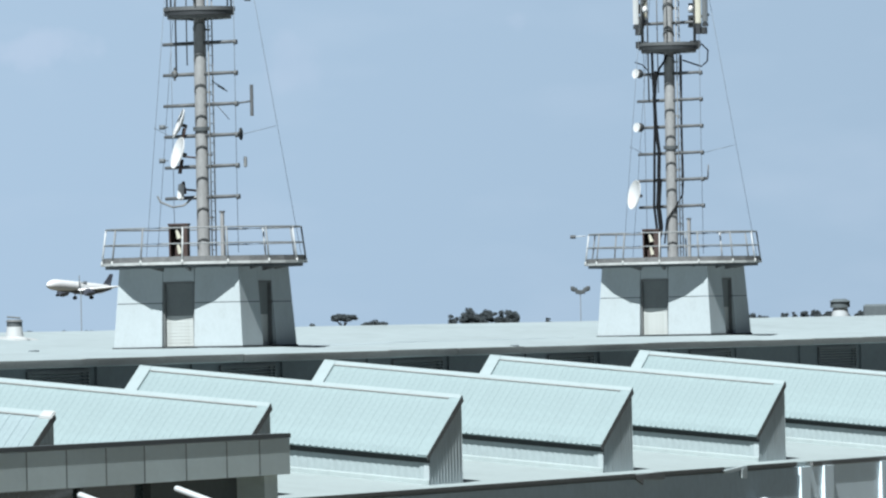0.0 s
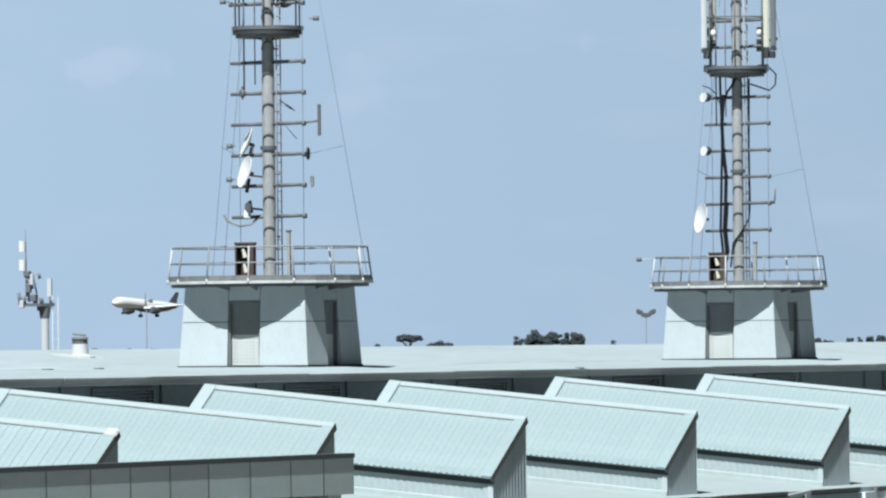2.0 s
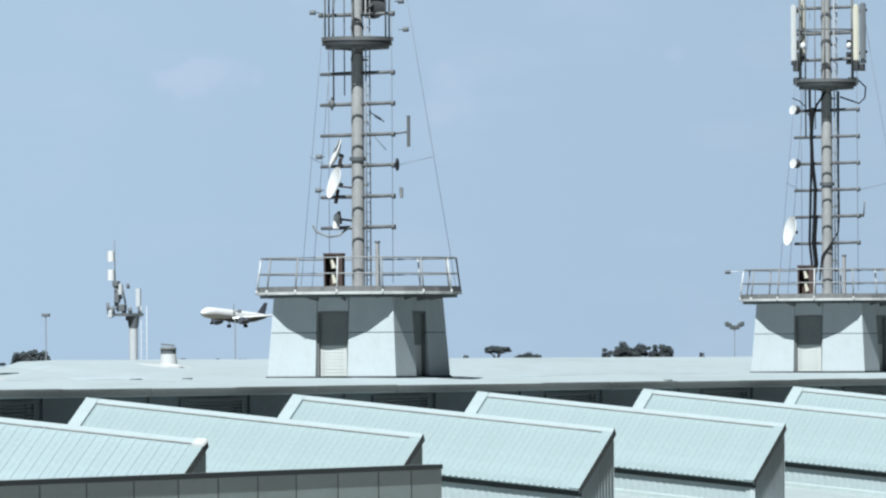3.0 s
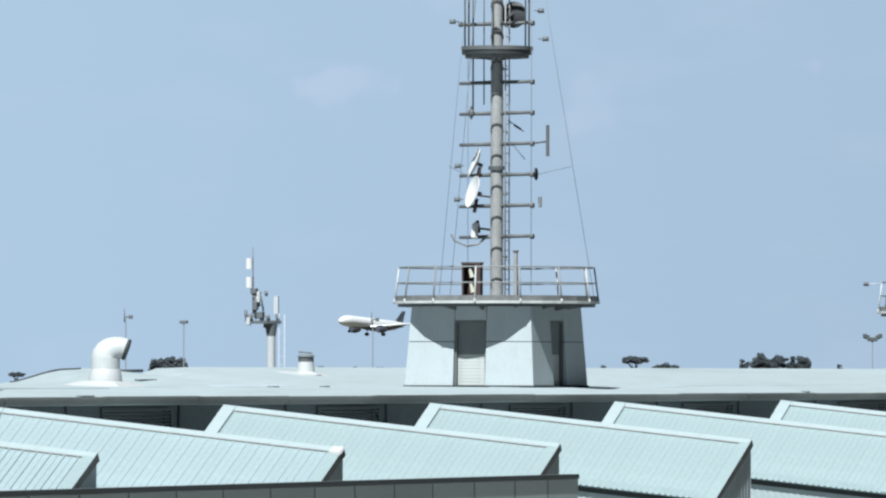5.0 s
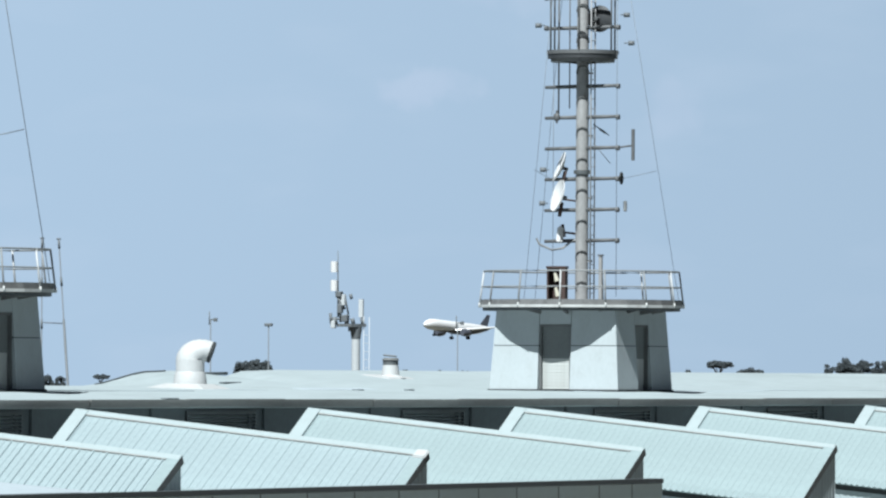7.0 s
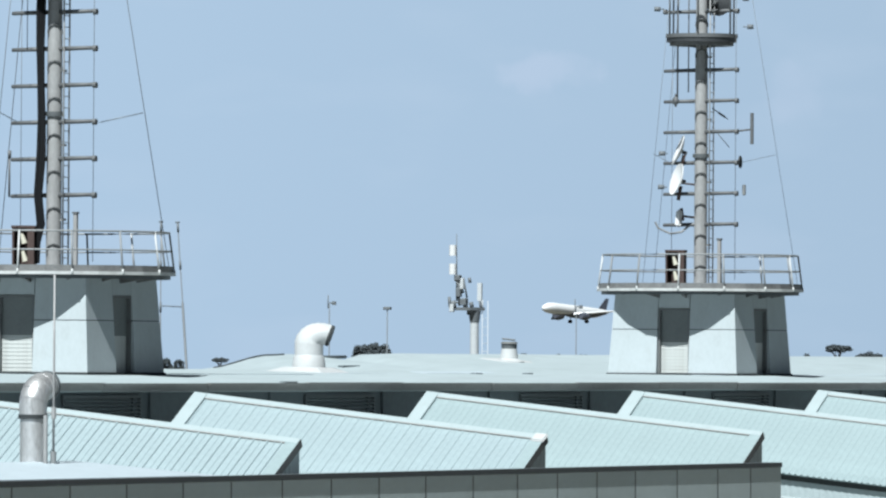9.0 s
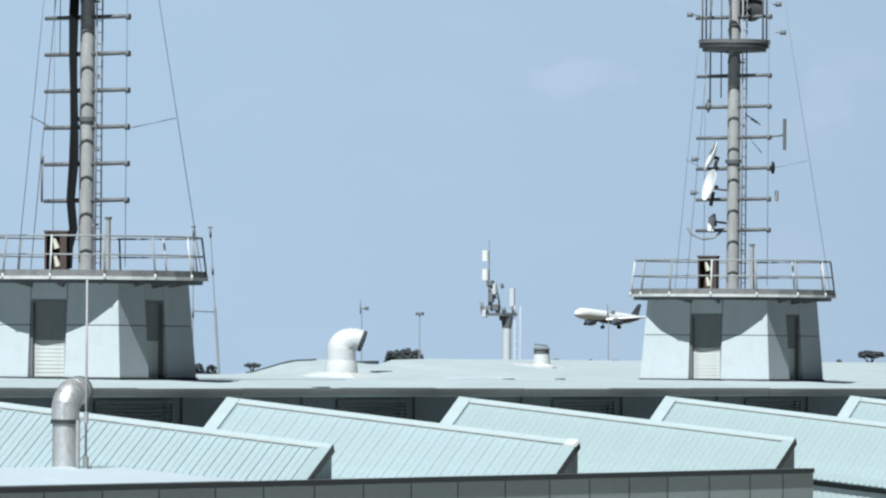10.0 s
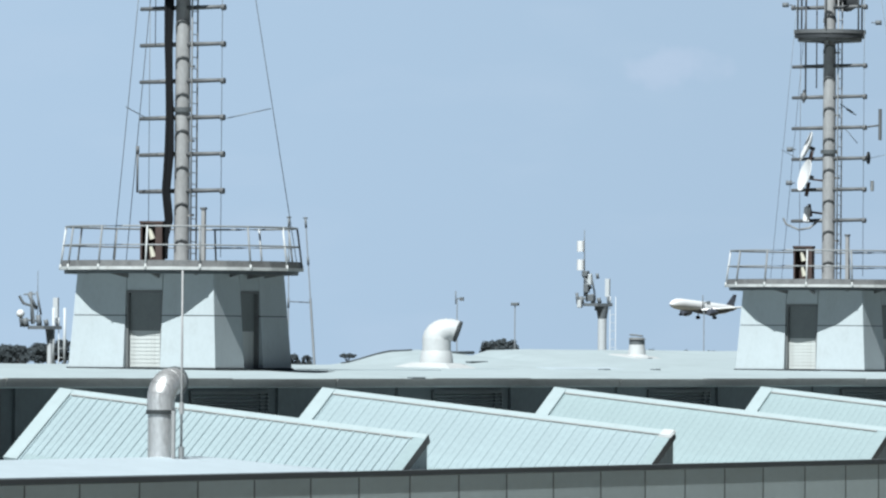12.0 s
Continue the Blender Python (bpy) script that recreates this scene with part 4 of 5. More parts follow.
piece("small_yagi", bm, M_FARGREY, "small slanted rod aerial", "aerial")
bm = B()
ball(bm, (0, 0, 0), 0.11, 1.3)
tube(bm, (0, 0, -0.2), (0, 0, 0.22), 0.035, seg=8)
piece("arm_clamp", bm, M_ARM, "dark clamp with a short rod on a mast arm", "clamp").location = lateral(1, -0.82, ARM_Z[4], -0.05)
for a, z in ((-1.42, 8.85), (1.4, 9.2), (1.55, 8.3), (-1.25, 4.24), (-1.27, 3.17)):
    bm = B()
    tube(bm, lateral(1, a - 0.1, z), lateral(1, a + 0.1, z), 0.075, seg=8)
    tube(bm, lateral(1, a * 0.85, z), lateral(1, a, z), 0.02, seg=6)
    piece("small_sensor", bm, M_FARGREY, "small grey sensor at the mast edge", "sensor")

# far mast
dish(lateral(2, -1.29, 2.42, -0.2), across(2, -1, -0.42, 0.2), 0.55, M_DISH, "white dish antenna low on the mast")
for z in (6.92, 4.93):
    dish(lateral(2, -1.25, z, -0.2), across(2, -1, -0.9, 0.1), 0.175, M_DISH, "small white drum antenna on an arm end", 0.05)
    bm = B()
    ball(bm, lateral(2, -1.12, z), 0.17)
    piece("radio_unit", bm, M_DARKDISH, "dark radio unit behind a small drum", "radio unit")


def panel_antenna(p, material, h=2.1):
    pa = thing("panel_antenna", p, "tall grey panel antenna with dark brackets" if material == M_FARGREY else "tall pale panel antenna with dark brackets", "panel antenna", "panel antennas")
    bm = B()
    box(bm, -0.07, 0.07, -0.105, 0.105, 0, h)
    bmesh.ops.bevel(bm, geom=bm.edges[:], offset=0.04, segments=2, affect="EDGES")
    part("cover", bm, material, pa)
    for z in (0.25, h - 0.3):
        bm = B()
        box(bm, 0.08, 0.35, -0.05, 0.05, z, z + 0.1)
        part("bracket", bm, M_ARM, pa)
    bm = B()
    box(bm, -0.05, 0.08, -0.1, 0.1, -0.14, 0.0)
    part("connector", bm, M_DARKDISH, pa)
    return pa


for a, z, m in ((-1.19, 8.7, M_VENT), (1.11, 8.7, M_CREAM), (1.36, 8.75, M_FARGREY), (-0.9, 8.95, M_CREAM)):
    panel_antenna(lateral(2, a, z, -0.6 if abs(a) > 1 else 0.9), m)
for a in (-1.05, 0.9):
    bm = B()
    box(bm, -0.15, 0.15, -0.12, 0.12, 0, 0.45)
    box(bm, -0.13, 0.13, -0.1, 0.1, 0.55, 0.9)
    piece("radio_unit", bm, M_DARKDISH, "dark remote radio unit at the ring", "radio unit").location = lateral(2, a, 8.6)
for a in (-1.02, 0.98):
    bm = B()
    box(bm, -0.16, 0.16, -0.17, 0.17, 0, 0.27)
    bmesh.ops.bevel(bm, geom=bm.edges[:], offset=0.03, segments=1, affect="EDGES")
    piece("radio_unit", bm, M_DARKDISH, "dark radio unit clamped to the ring edge", "radio unit").location = lateral(2, a, 7.84, -0.25)
for a in (-1.12, 1.12, 1.33):
    bm = B()
    box(bm, -0.1, 0.1, -0.09, 0.09, 0, 0.26)
    bmesh.ops.bevel(bm, geom=bm.edges[:], offset=0.02, segments=1, affect="EDGES")
    piece("antenna_bracket", bm, M_DARKDISH, "dark clamp bracket below a panel antenna", "bracket", group="antenna brackets").location = lateral(2, a, 8.33, -0.55)
for a in (-0.86, 0.83):
    bm = B()
    ball(bm, (0, 0, 0), 0.11, 1.2)
    piece("white_fitting", bm, M_DISH, "small white fitting beside the panel antennas", "fitting").location = lateral(2, a, 9.28, -0.5)
for i, off, top, thick in ((2, -0.46, 7.4, 0.072), (2, -0.60, 8.2, 0.05), (2, -0.40, 3.2, 0.05), (0, -0.36, 12.5, 0.055), (0, -0.30, 12.5, 0.055), (0, -0.43, 12.5, 0.055)):
    bm = B()
    pts = [lateral(i, off - 0.12, 0.15, -0.15), lateral(i, off - 0.1, 0.7, -0.2), lateral(i, off + 0.02, 1.2, -0.22), lateral(i, off - 0.06, 2.0, -0.25)]
    z = 3.0
    while z < top:
        pts.append(lateral(i, off + 0.03 * math.sin(z * 1.3 + off * 9) + (-0.1 if i == 2 and 4.5 < z < 6.5 and thick > 0.05 else 0), z, -0.25))
        z += 1.0
    sweep(bm, pts, [thick] * len(pts), 8)
    piece("cable_run", bm, M_CABLE, "thick black feeder cable running up the mast", "cable", group="feeder cables")
bm = B()
sweep(bm, [lateral(2, 0.45, 7.6), lateral(2, 0.42, 5), lateral(2, 0.44, 3), lateral(2, 0.4, 2.4), lateral(2, 0.1, 1.9, -0.25), lateral(2, -0.2, 1.5, -0.25), lateral(2, -0.3, 0.6, -0.2)], [0.032] * 7, 8)
piece("cable_run", bm, M_CABLE, "black cable crossing in front of the mast", "cable", group="feeder cables")
bm = B()
sweep(bm, [lateral(2, -0.54, 6.0, -0.25), lateral(2, -0.50, 6.7, -0.25), lateral(2, -0.36, 7.1, -0.25), lateral(2, -0.18, 7.35, -0.25), lateral(2, -0.08, 7.6, -0.22)], [0.045] * 5, 8)
piece("cable_run", bm, M_CABLE, "black cable bending to the mast below the ring", "cable", group="feeder cables")
bm = B()
sweep(bm, [lateral(2, -1.27, 7.35, -0.2), lateral(2, -1.0, 7.25, -0.2), lateral(2, -0.8, 7.05, -0.2), lateral(2, -0.66, 6.7, -0.25)], [0.02] * 4, 8)
piece("cable_run", bm, M_CABLE, "thin cable slung across below the ring", "cable", group="feeder cables")
bm = B()
sweep(bm, [lateral(2, 1.2, 8.0), lateral(2, 1.45, 7.75), lateral(2, 1.42, 7.35), lateral(2, 1.2, 7.15), lateral(2, 0.5, 7.4)], [0.03] * 5, 8)
piece("cable_loop", bm, M_CABLE, "drooping cable loop below the ring", "cable")
bm = B()
tube(bm, lateral(2, 0.75, 2.98), lateral(2, 1.35, 3.0), 0.06, seg=8)
tube(bm, lateral(2, 1.35, 3.0), lateral(2, 1.38, 3.5), 0.025, seg=8)
piece("hook_aerial", bm, M_ARM, "bent aerial at an arm end", "aerial")

# near mast: wire loop between two arms
bm = B()
tube(bm, lateral(0, -1.2, 1.93), lateral(0, -1.2, 3.05), 0.03, seg=8)
tube(bm, lateral(0, -1.2, 2.98), lateral(0, -1.2, 3.18), 0.05, seg=8)
piece("loop_aerial", bm, M_ARM, "upright steel rod joining two arm ends", "aerial")


sensor = thing("rail_sensor", lateral(2, -3.2, 0.95, 0.0), "small dark sensor on a thin pale arm off the rail", "sensor")
bm = B()
tube(bm, (0, 0, 0), lateral(2, -3.62, 0.93) - lateral(2, -3.2, 0.95), 0.018, seg=6)
part("arm", bm, M_FAR, sensor)
bm = B()
tube(bm, lateral(2, -3.60, 0.92) - lateral(2, -3.2, 0.95), lateral(2, -3.80, 0.92) - lateral(2, -3.2, 0.95), 0.07, 0.06, seg=12)
part("housing", bm, M_DARKDISH, sensor, "dark housing")

# ---- things on the long roof ----
vt = thing("roof_ventilator", (212.6, 104.2, 10.07), "white gooseneck ventilator on the long roof", "ventilator")
bm = B()
sweep(bm, [(0, 0, 0), (0, 0, 0.12), (0, 0, 0.36), (0, 0, 0.42)], [0.50, 0.50, 0.46, 0.43], 24)
part("base_collar", bm, M_VENT, vt)
bm = B()
pts, rad = [(0, 0, 0.4), (0, 0, 0.76)], [0.43, 0.43]
for k in range(9):
    a = math.pi * 0.70 * k / 8
    pts.append((0.14 - 0.14 * math.cos(a), -0.38 + 0.38 * math.cos(a), 0.78 + 0.27 * math.sin(a)))
    rad.append(0.43 - 0.12 * k / 8)
sweep(bm, pts, rad, 24, (True, False))
part("gooseneck", bm, M_VENT, vt)
# near-black disc stands for the darkness inside the mouth
bm = B()
end, way = Vector(pts[-1]), (Vector(pts[-1]) - Vector(pts[-2])).normalized()
sweep(bm, [end - way * 0.05, end + way * 0.03], [0.325, 0.325], 24)
part("outlet_shade", bm, M_SEAMSHADE, vt, "dark disc coloured as the unlit outlet")
bm = B()
solid(bm, [(-1.1, -1.0, -0.12), (0.9, -1.0, -0.12), (0.9, 0.9, -0.06), (-1.1, 0.9, -0.06), (-0.55, -0.55, 0.05), (0.55, -0.55, 0.05), (0.55, 0.55, 0.07), (-0.55, 0.55, 0.07)], BOXF)
part("curb", bm, M_VENT, vt, "white sloping flashing skirt")

for x, y in ((231.1, 106.1),):
    cw = thing("roof_cowl", (x, y, roof_z(x, y) - 0.03), "white roof cowl with a dark grille under its cap", "vent")
    bm = B()
    sweep(bm, [(0, 0, 0), (0, 0, 0.1), (0, 0, 0.42)], [0.50, 0.29, 0.25], 20)
    part("cone", bm, M_VENT, cw)
    bm = B()
    tube(bm, (0, 0, 0.42), (0, 0, 0.58), 0.25, seg=16)
    part("grille", bm, M_CAP, cw)
    bm = B()
    tube(bm, (0, 0, 0.58), (0, 0, 0.65), 0.29, 0.22, seg=16)
    tube(bm, (0, -0.2, 0.70), (0, 0.25, 0.74), 0.03, seg=6)
    part("cap", bm, M_FASCIA, cw)
    bm = B()
    solid(bm, [(-1.5, -0.8, -0.16), (1.2, -0.8, -0.16), (1.2, 0.8, 0.02), (-1.5, 0.8, 0.02), (-0.9, -0.35, 0.03), (0.7, -0.35, 0.03), (0.7, 0.5, 0.12), (-0.9, 0.5, 0.12)], BOXF)
    part("curb", bm, M_VENT, cw, "white sloping flashing skirt")

# white strips and small marks on the roof
for x, y, w, d in ((236.5, 98.5, 14.0, 0.5), (260.0, 101.6, 18.0, 0.4), (212.0, 102.7, 4.2, 0.35), (219.9, 102.8, 5.2, 0.3), (198.5, 99.6, 8.0, 0.5)):
    bm = B()
    za, zb = roof_z(x, y - d), roof_z(x, y + d)
    solid(bm, [(x - w / 2, y - d, za - 0.1), (x + w / 2, y - d, za - 0.1), (x + w / 2, y + d, zb - 0.1), (x - w / 2, y + d, zb - 0.1), (x - w / 2, y - d, za + 0.008), (x + w / 2, y - d, za + 0.008), (x + w / 2, y + d, zb + 0.008), (x - w / 2, y + d, zb + 0.008)], BOXF)
    piece("roof_strip", bm, M_NEARROOF, "white strip laid on the roof", "roof patch", group="roof patches")
for x, y, w in ((217.2, 100.8, 0.5), (220.5, 100.6, 0.4), (193.4, 95.4, 0.8), (216.6, 104.8, 1.2), (248.2, 95.5, 0.4)):
    bm = B()
    z = roof_z(x, y)
    box(bm, x - w / 2, x + w / 2, y - 0.10, y + 0.10, z - 0.03, z + 0.035)
    bmesh.ops.bevel(bm, geom=bm.edges[:], offset=0.02, segments=1, affect="EDGES")
    piece("roof_block", bm, M_WALLDARK, "small grey block lying on the roof", "block", group="blocks on the roof")


# thin tube added to draw the dark roof edge
bm = B()
run = [213.6 + 0.4 * k for k in range(13)]
sweep(bm, [(x, 107.9, roof_z(x, 107.9) + 0.025) for x in run], [0.024] * len(run), 6)
piece("roof_edge_line", bm, M_FARGREY, "dark line along the humped roof edge", "pipe")


bm = B()
tube(bm, (220.4, 107.9, 10.43), (222.75, 107.9, 10.44), 0.05, seg=8)
piece("valley_pipe", bm, M_WALLDARK, "short dark pipe bridging the dip in the roof", "pipe")


# ---- far roof equipment and poles behind ----
def comm_tower(x, y, white):
    d = math.hypot(x, y)
    ax, ay = y / d, -x / d

    def at(a, z):
        return Vector((ax * a, ay * a, z))
    ct = thing("antenna_pole", (x, y, 0), "white pole with a small crowded antenna platform", "antenna pole", "antenna poles")
    base = 12.05 if white else 10.9
    bm = B()
    tube(bm, (0, 0, 0), (0, 0, base), 0.17 if white else 0.09, seg=14)
    part("shaft", bm, M_FAR, ct)
    bm = B()
    for k in range(30):
        tube(bm, at(0.30, base - 0.1 - 0.32 * k), at(0.52, base - 0.1 - 0.32 * k), 0.011, seg=6)
    tube(bm, at(0.3, base - 9), at(0.3, base + 0.6), 0.015, seg=6)
    tube(bm, at(0.52, base - 9), at(0.52, base + 0.6), 0.015, seg=6)
    part("ladder", bm, M_FAR, ct)
    bm = B()
    prism(bm, [(v.x, v.y) for v in (at(-0.75, 0), at(-0.2, 0) + Vector((-0.4, -0.2, 0)), at(0.4, 0), at(-0.2, 0) + Vector((0.4, 0.2, 0)))], base + 0.22, base + 0.34)
    tube(bm, at(0, base - 0.25), at(0, base + 0.3), 0.18 if white else 0.1, 0.26 if white else 0.16, 12)
    part("platform", bm, M_FARGREY, ct)
    for a, z0, z1, r in ((-0.95, 0.3, 0.75, 0.06), (-0.8, 0.3, 0.6, 0.1), (-0.6, 0.4, 1.5, 0.05), (-0.35, 0.3, 0.7, 0.09), (-0.1, 0.34, 0.55, 0.08), (0.25, 0.3, 0.6, 0.05)):
        bm = B()
        tube(bm, at(a, base + z0), at(a - 0.05, base + z1), r, seg=8)
        part("bracket", bm, M_FARGREY, ct)
    for a0, z0, a1, z1, r in ((-1.05, 0.55, -0.3, 0.5, 0.04), (-0.75, 1.45, -0.45, 0.9, 0.07), (-0.45, 1.5, -0.3, 0.7, 0.04)):
        bm = B()
        tube(bm, at(a0, base + z0), at(a1, base + z1), r, seg=6)
        part("stay", bm, M_FARGREY, ct)
    if white:
        for z in (1.62, 2.35):
            bm = B()
            tube(bm, at(-0.86, base + z), at(-0.86, base + z + 0.42), 0.14, seg=12)
            part("drum", bm, M_DISH, ct, "white drum antenna")
        bm = B()
        tube(bm, at(-0.70, base + 0.6), at(-0.72, base + 3.2), 0.035, 0.015, 8)
        part("whip", bm, M_FARGREY, ct)
        bm = B()
        tube(bm, at(-0.18, base + 1.3), at(-0.22, base + 1.5), 0.06, seg=8)
        part("sensor", bm, M_FARGREY, ct)
        for a, z, w, h in ((-0.62, 0.75, 0.10, 0.34), (-0.50, 1.05, 0.09, 0.42), (-0.66, 1.38, 0.12, 0.22), (-0.42, 0.42, 0.13, 0.26), (-0.88, 0.16, 0.09, 0.3), (-0.1, 0.05, 0.16, 0.24)):
            bm = B()
            box(bm, -w, w, -w, w, 0, h)
            bmesh.ops.bevel(bm, geom=bm.edges[:], offset=0.02, segments=1, affect="EDGES")
            part("radio_unit", bm, M_FAR if w < 0.1 else M_FARGREY, ct).location = at(a, base + z)
    else:
        for a in (0.12, 0.5):
            bm = B()
            tube(bm, at(a, base - 1.2), at(a, base + 0.95), 0.05, seg=8)
            part("whip_sleeve", bm, M_FAR, ct, "pale upright aerial")
        bm = B()
        ball(bm, at(-1.0, base + 0.75), 0.14)
        part("drum", bm, M_DISH, ct, "white drum antenna")
        bm = B()
        sweep(bm, [at(-1.05, base + 1.35), at(-0.9, base + 1.1), at(-0.6, base + 1.0), at(-0.55, base + 0.4)], [0.05] * 4, 8)
        tube(bm, at(-0.9, base + 1.4), at(-0.5, base + 1.42), 0.03, seg=6)
        part("bent_frame", bm, M_FARGREY, ct)
        bm = B()
        tube(bm, at(-0.42, base + 0.3), at(-0.42, base + 2.2), 0.012, seg=6)
        part("whip", bm, M_FARGREY, ct)
    bm = B()
    box(bm, at(0.2, 0).x - 0.05, at(0.2, 0).x + 0.05, at(0.2, 0).y - 0.09, at(0.2, 0).y + 0.09, base + 0.6, base + 1.3)
    tube(bm, at(0.3, base + 0.3), at(0.3, base + 0.62), 0.03, seg=6)
    part("panel", bm, M_FAR, ct, "pale panel antenna")
    return ct


comm_tower(279.9, 130, True)
comm_tower(235.4, 130, False)


def far_pole(x, y, top, head, label, lean=0.0):
    d = math.hypot(x, y)
    ax, ay = y / d, -x / d
    fp = thing("lamp_pole", (x, y, 0), label, "pole", "poles behind the roof")
    bm = B()

    def on(z):
        """A point of the shaft, which leans sideways by lean at its foot."""
        k = lean * (1 - z / top)
        return (ax * k, ay * k, z)
    tube(bm, on(0), on(top), 0.028 if head == "segment" else 0.032, 0.022, 8)
    part("shaft", bm, M_FARGREY, fp)

    def bit(name, p0, p1, r, material=M_FARGREY, seg=8):
        bm = B()
        tube(bm, p0, p1, r, seg=seg)
        part(name, bm, material, fp)

    if head == "flood":
        bm = B()
        tube(bm, (-0.4 * ax, -0.4 * ay, top + 0.02), (0.4 * ax, 0.4 * ay, top + 0.02), 0.03, seg=6)
        part("crossbar", bm, M_CAP, fp)
        for a, z in ((-0.36, 0.12), (-0.24, 0.06), (-0.13, -0.04), (0.0, -0.06), (0.13, -0.04), (0.24, 0.06), (0.36, 0.12)):
            bm = B()
            box(bm, ax * a - 0.07, ax * a + 0.07, ay * a - 0.085, ay * a + 0.085, top + z - 0.1, top + z + 0.1)
            bmesh.ops.bevel(bm, geom=bm.edges[:], offset=0.02, segments=1, affect="EDGES")
            part("floodlight", bm, M_CAP, fp, "dark floodlight housing")
    elif head == "tee":
        bm = B()
        box(bm, -0.08, 0.08, -0.15, 0.15, top - 0.02, top + 0.1)
        bmesh.ops.bevel(bm, geom=bm.edges[:], offset=0.02, segments=1, affect="EDGES")
        part("head", bm, M_FARGREY, fp)
    elif head == "vane":
        bit("spindle", (ax * -0.05, ay * -0.05, top - 0.2), (ax * -0.05, ay * -0.05, top + 0.3), 0.022)
        bit("vane_arm", (0, 0, top), (ax * 0.22, ay * 0.22, top), 0.025)
        bm = B()
        box(bm, ax * 0.18 - 0.03, ax * 0.18 + 0.03, ay * 0.18 - 0.07, ay * 0.18 + 0.07, top - 0.08, top + 0.06)
        part("vane", bm, M_FARGREY, fp)
    else:
        for z, h in ((top - 0.05, 0.3), (top - 1.4, 0.3), (top - 2.9, 0.35)):
            bit("sleeve", on(z - h), on(z), 0.042)
        if lean:
            k = on(top - 3.05)
            bit("lower_mast", on(0), on(top - 3.0), 0.045)
            bit("side_arm", k, (k[0] - 0.75 * ax, k[1] - 0.75 * ay, k[2] + 0.03), 0.02)
        bit("crossbar", (-0.08 * ax, -0.08 * ay, top), (0.08 * ax, 0.08 * ay, top), 0.03)
    return fp


far_pole(272.0, 130, 12.25, "tee", "thin grey pole with a small flat head")
far_pole(266.96, 130, 12.45, "vane", "thin pole with a wind vane head")
far_pole(289.58, 130, 12.5, "vane", "thin pole with a small sensor head")
far_pole(346.57, 130, 11.98, "flood", "tall floodlight pole with clustered lamps")
far_pole(254.4, 130, 15.25, "segment", "slim segmented whip aerial pole, leaning slightly", 1.05)
far_pole(253.1, 130, 15.25, "segment", "slim segmented whip aerial pole")

cw = thing("far_cowl", (384.4, 130, 0), "white round stack with a wide dark cap", "vent stack")
bm = B()
sweep(bm, [(0, 0, 0), (0, 0, 10.6), (0, 0, 11.05)], [0.45, 0.45, 0.36], 16)
part("stack", bm, M_FAR, cw)
bm = B()
tube(bm, (0, 0, 11.0), (0, 0, 11.3), 0.5, seg=16)
tube(bm, (0, 0, 11.3), (0, 0, 11.45), 0.58, 0.3, seg=16)
part("cap", bm, M_WALLDARK, cw, "dark cap")
bm = B()
box(bm, -0.6, 1.6, -1.0, 1.0, 0, 11.15)
bmesh.ops.bevel(bm, geom=bm.edges[:], offset=0.1, segments=1, affect="EDGES")
piece("plant_box", bm, M_WALLDARK, "dark grey plant housing beyond the roof", "plant housing").location = (391.6, 130, 0)


# ---- trees ----
def tree(loc, height, width, seed, flat=False):
    rnd = random.Random(seed)
    tr = thing("tree", loc, "dark flat-topped umbrella tree" if flat else "dark hazy broadleaf tree far beyond the roofs", "tree", "far trees")
    bm = B()
    fork = height - width * 0.55 if flat else height * 0.4
    tube(bm, (0, 0, 0), (0, 0, fork), width * 0.05, width * 0.035, 8)
    limbs = []
    for k in range(7):
        a = 2 * math.pi * k / 7 + rnd.uniform(-0.3, 0.3)
        e = Vector((math.cos(a) * width * rnd.uniform(0.2, 0.36), math.sin(a) * width * rnd.uniform(0.2, 0.36), height - width * 0.17 if flat else height * rnd.uniform(0.6, 0.85)))
        tube(bm, (0, 0, fork * 0.95), e, width * 0.025, width * 0.008, 6)
        limbs.append(e)
    part("trunk", bm, M_BARK, tr)
    verts, faces = [], []
    clumps = []
    for k in range(80 if flat else 34):
        if flat:
            a, q = rnd.uniform(0, 6.28), math.sqrt(rnd.uniform(0, 1))
            clumps.append((Vector((math.cos(a) * q * width / 2, math.sin(a) * q * width / 2, height - width * (0.06 + 0.10 * q * q + rnd.uniform(0.0, 0.13)))), width * 0.10, 0.5))
        else:
            a, q = rnd.uniform(0, 6.28), math.sqrt(rnd.uniform(0, 1))
            zz = rnd.uniform(0.62, 0.95)
            sp = math.sqrt(max(0.05, 1 - ((zz - 0.72) / 0.27) ** 2))
            clumps.append((Vector((math.cos(a) * q * width * 0.42 * sp, math.sin(a) * q * width * 0.42 * sp, height * zz)), width * rnd.uniform(0.10, 0.19), 0.8))
    for c, r, sq in clumps:
        for j in range(170):
            v = Vector((rnd.gauss(0, 1), rnd.gauss(0, 1), rnd.gauss(0, 1))).normalized() * r * rnd.uniform(0.45, 1.05)
            v.z *= sq
            p = c + v
            s = width * rnd.uniform(0.018, 0.04)
            q = Euler((rnd.uniform(0, 6), rnd.uniform(0, 6), rnd.uniform(0, 6))).to_matrix()
            i = len(verts)
            verts += [p + q @ Vector(t) for t in ((-s, -s * 0.6, 0), (s, -s * 0.6, 0), (s * 0.8, s * 0.6, s * 0.2), (-s * 0.8, s * 0.6, s * 0.2))]
            faces.append((i, i + 1, i + 2, i + 3))
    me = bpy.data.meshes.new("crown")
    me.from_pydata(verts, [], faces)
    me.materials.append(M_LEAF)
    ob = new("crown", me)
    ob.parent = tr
    return tr


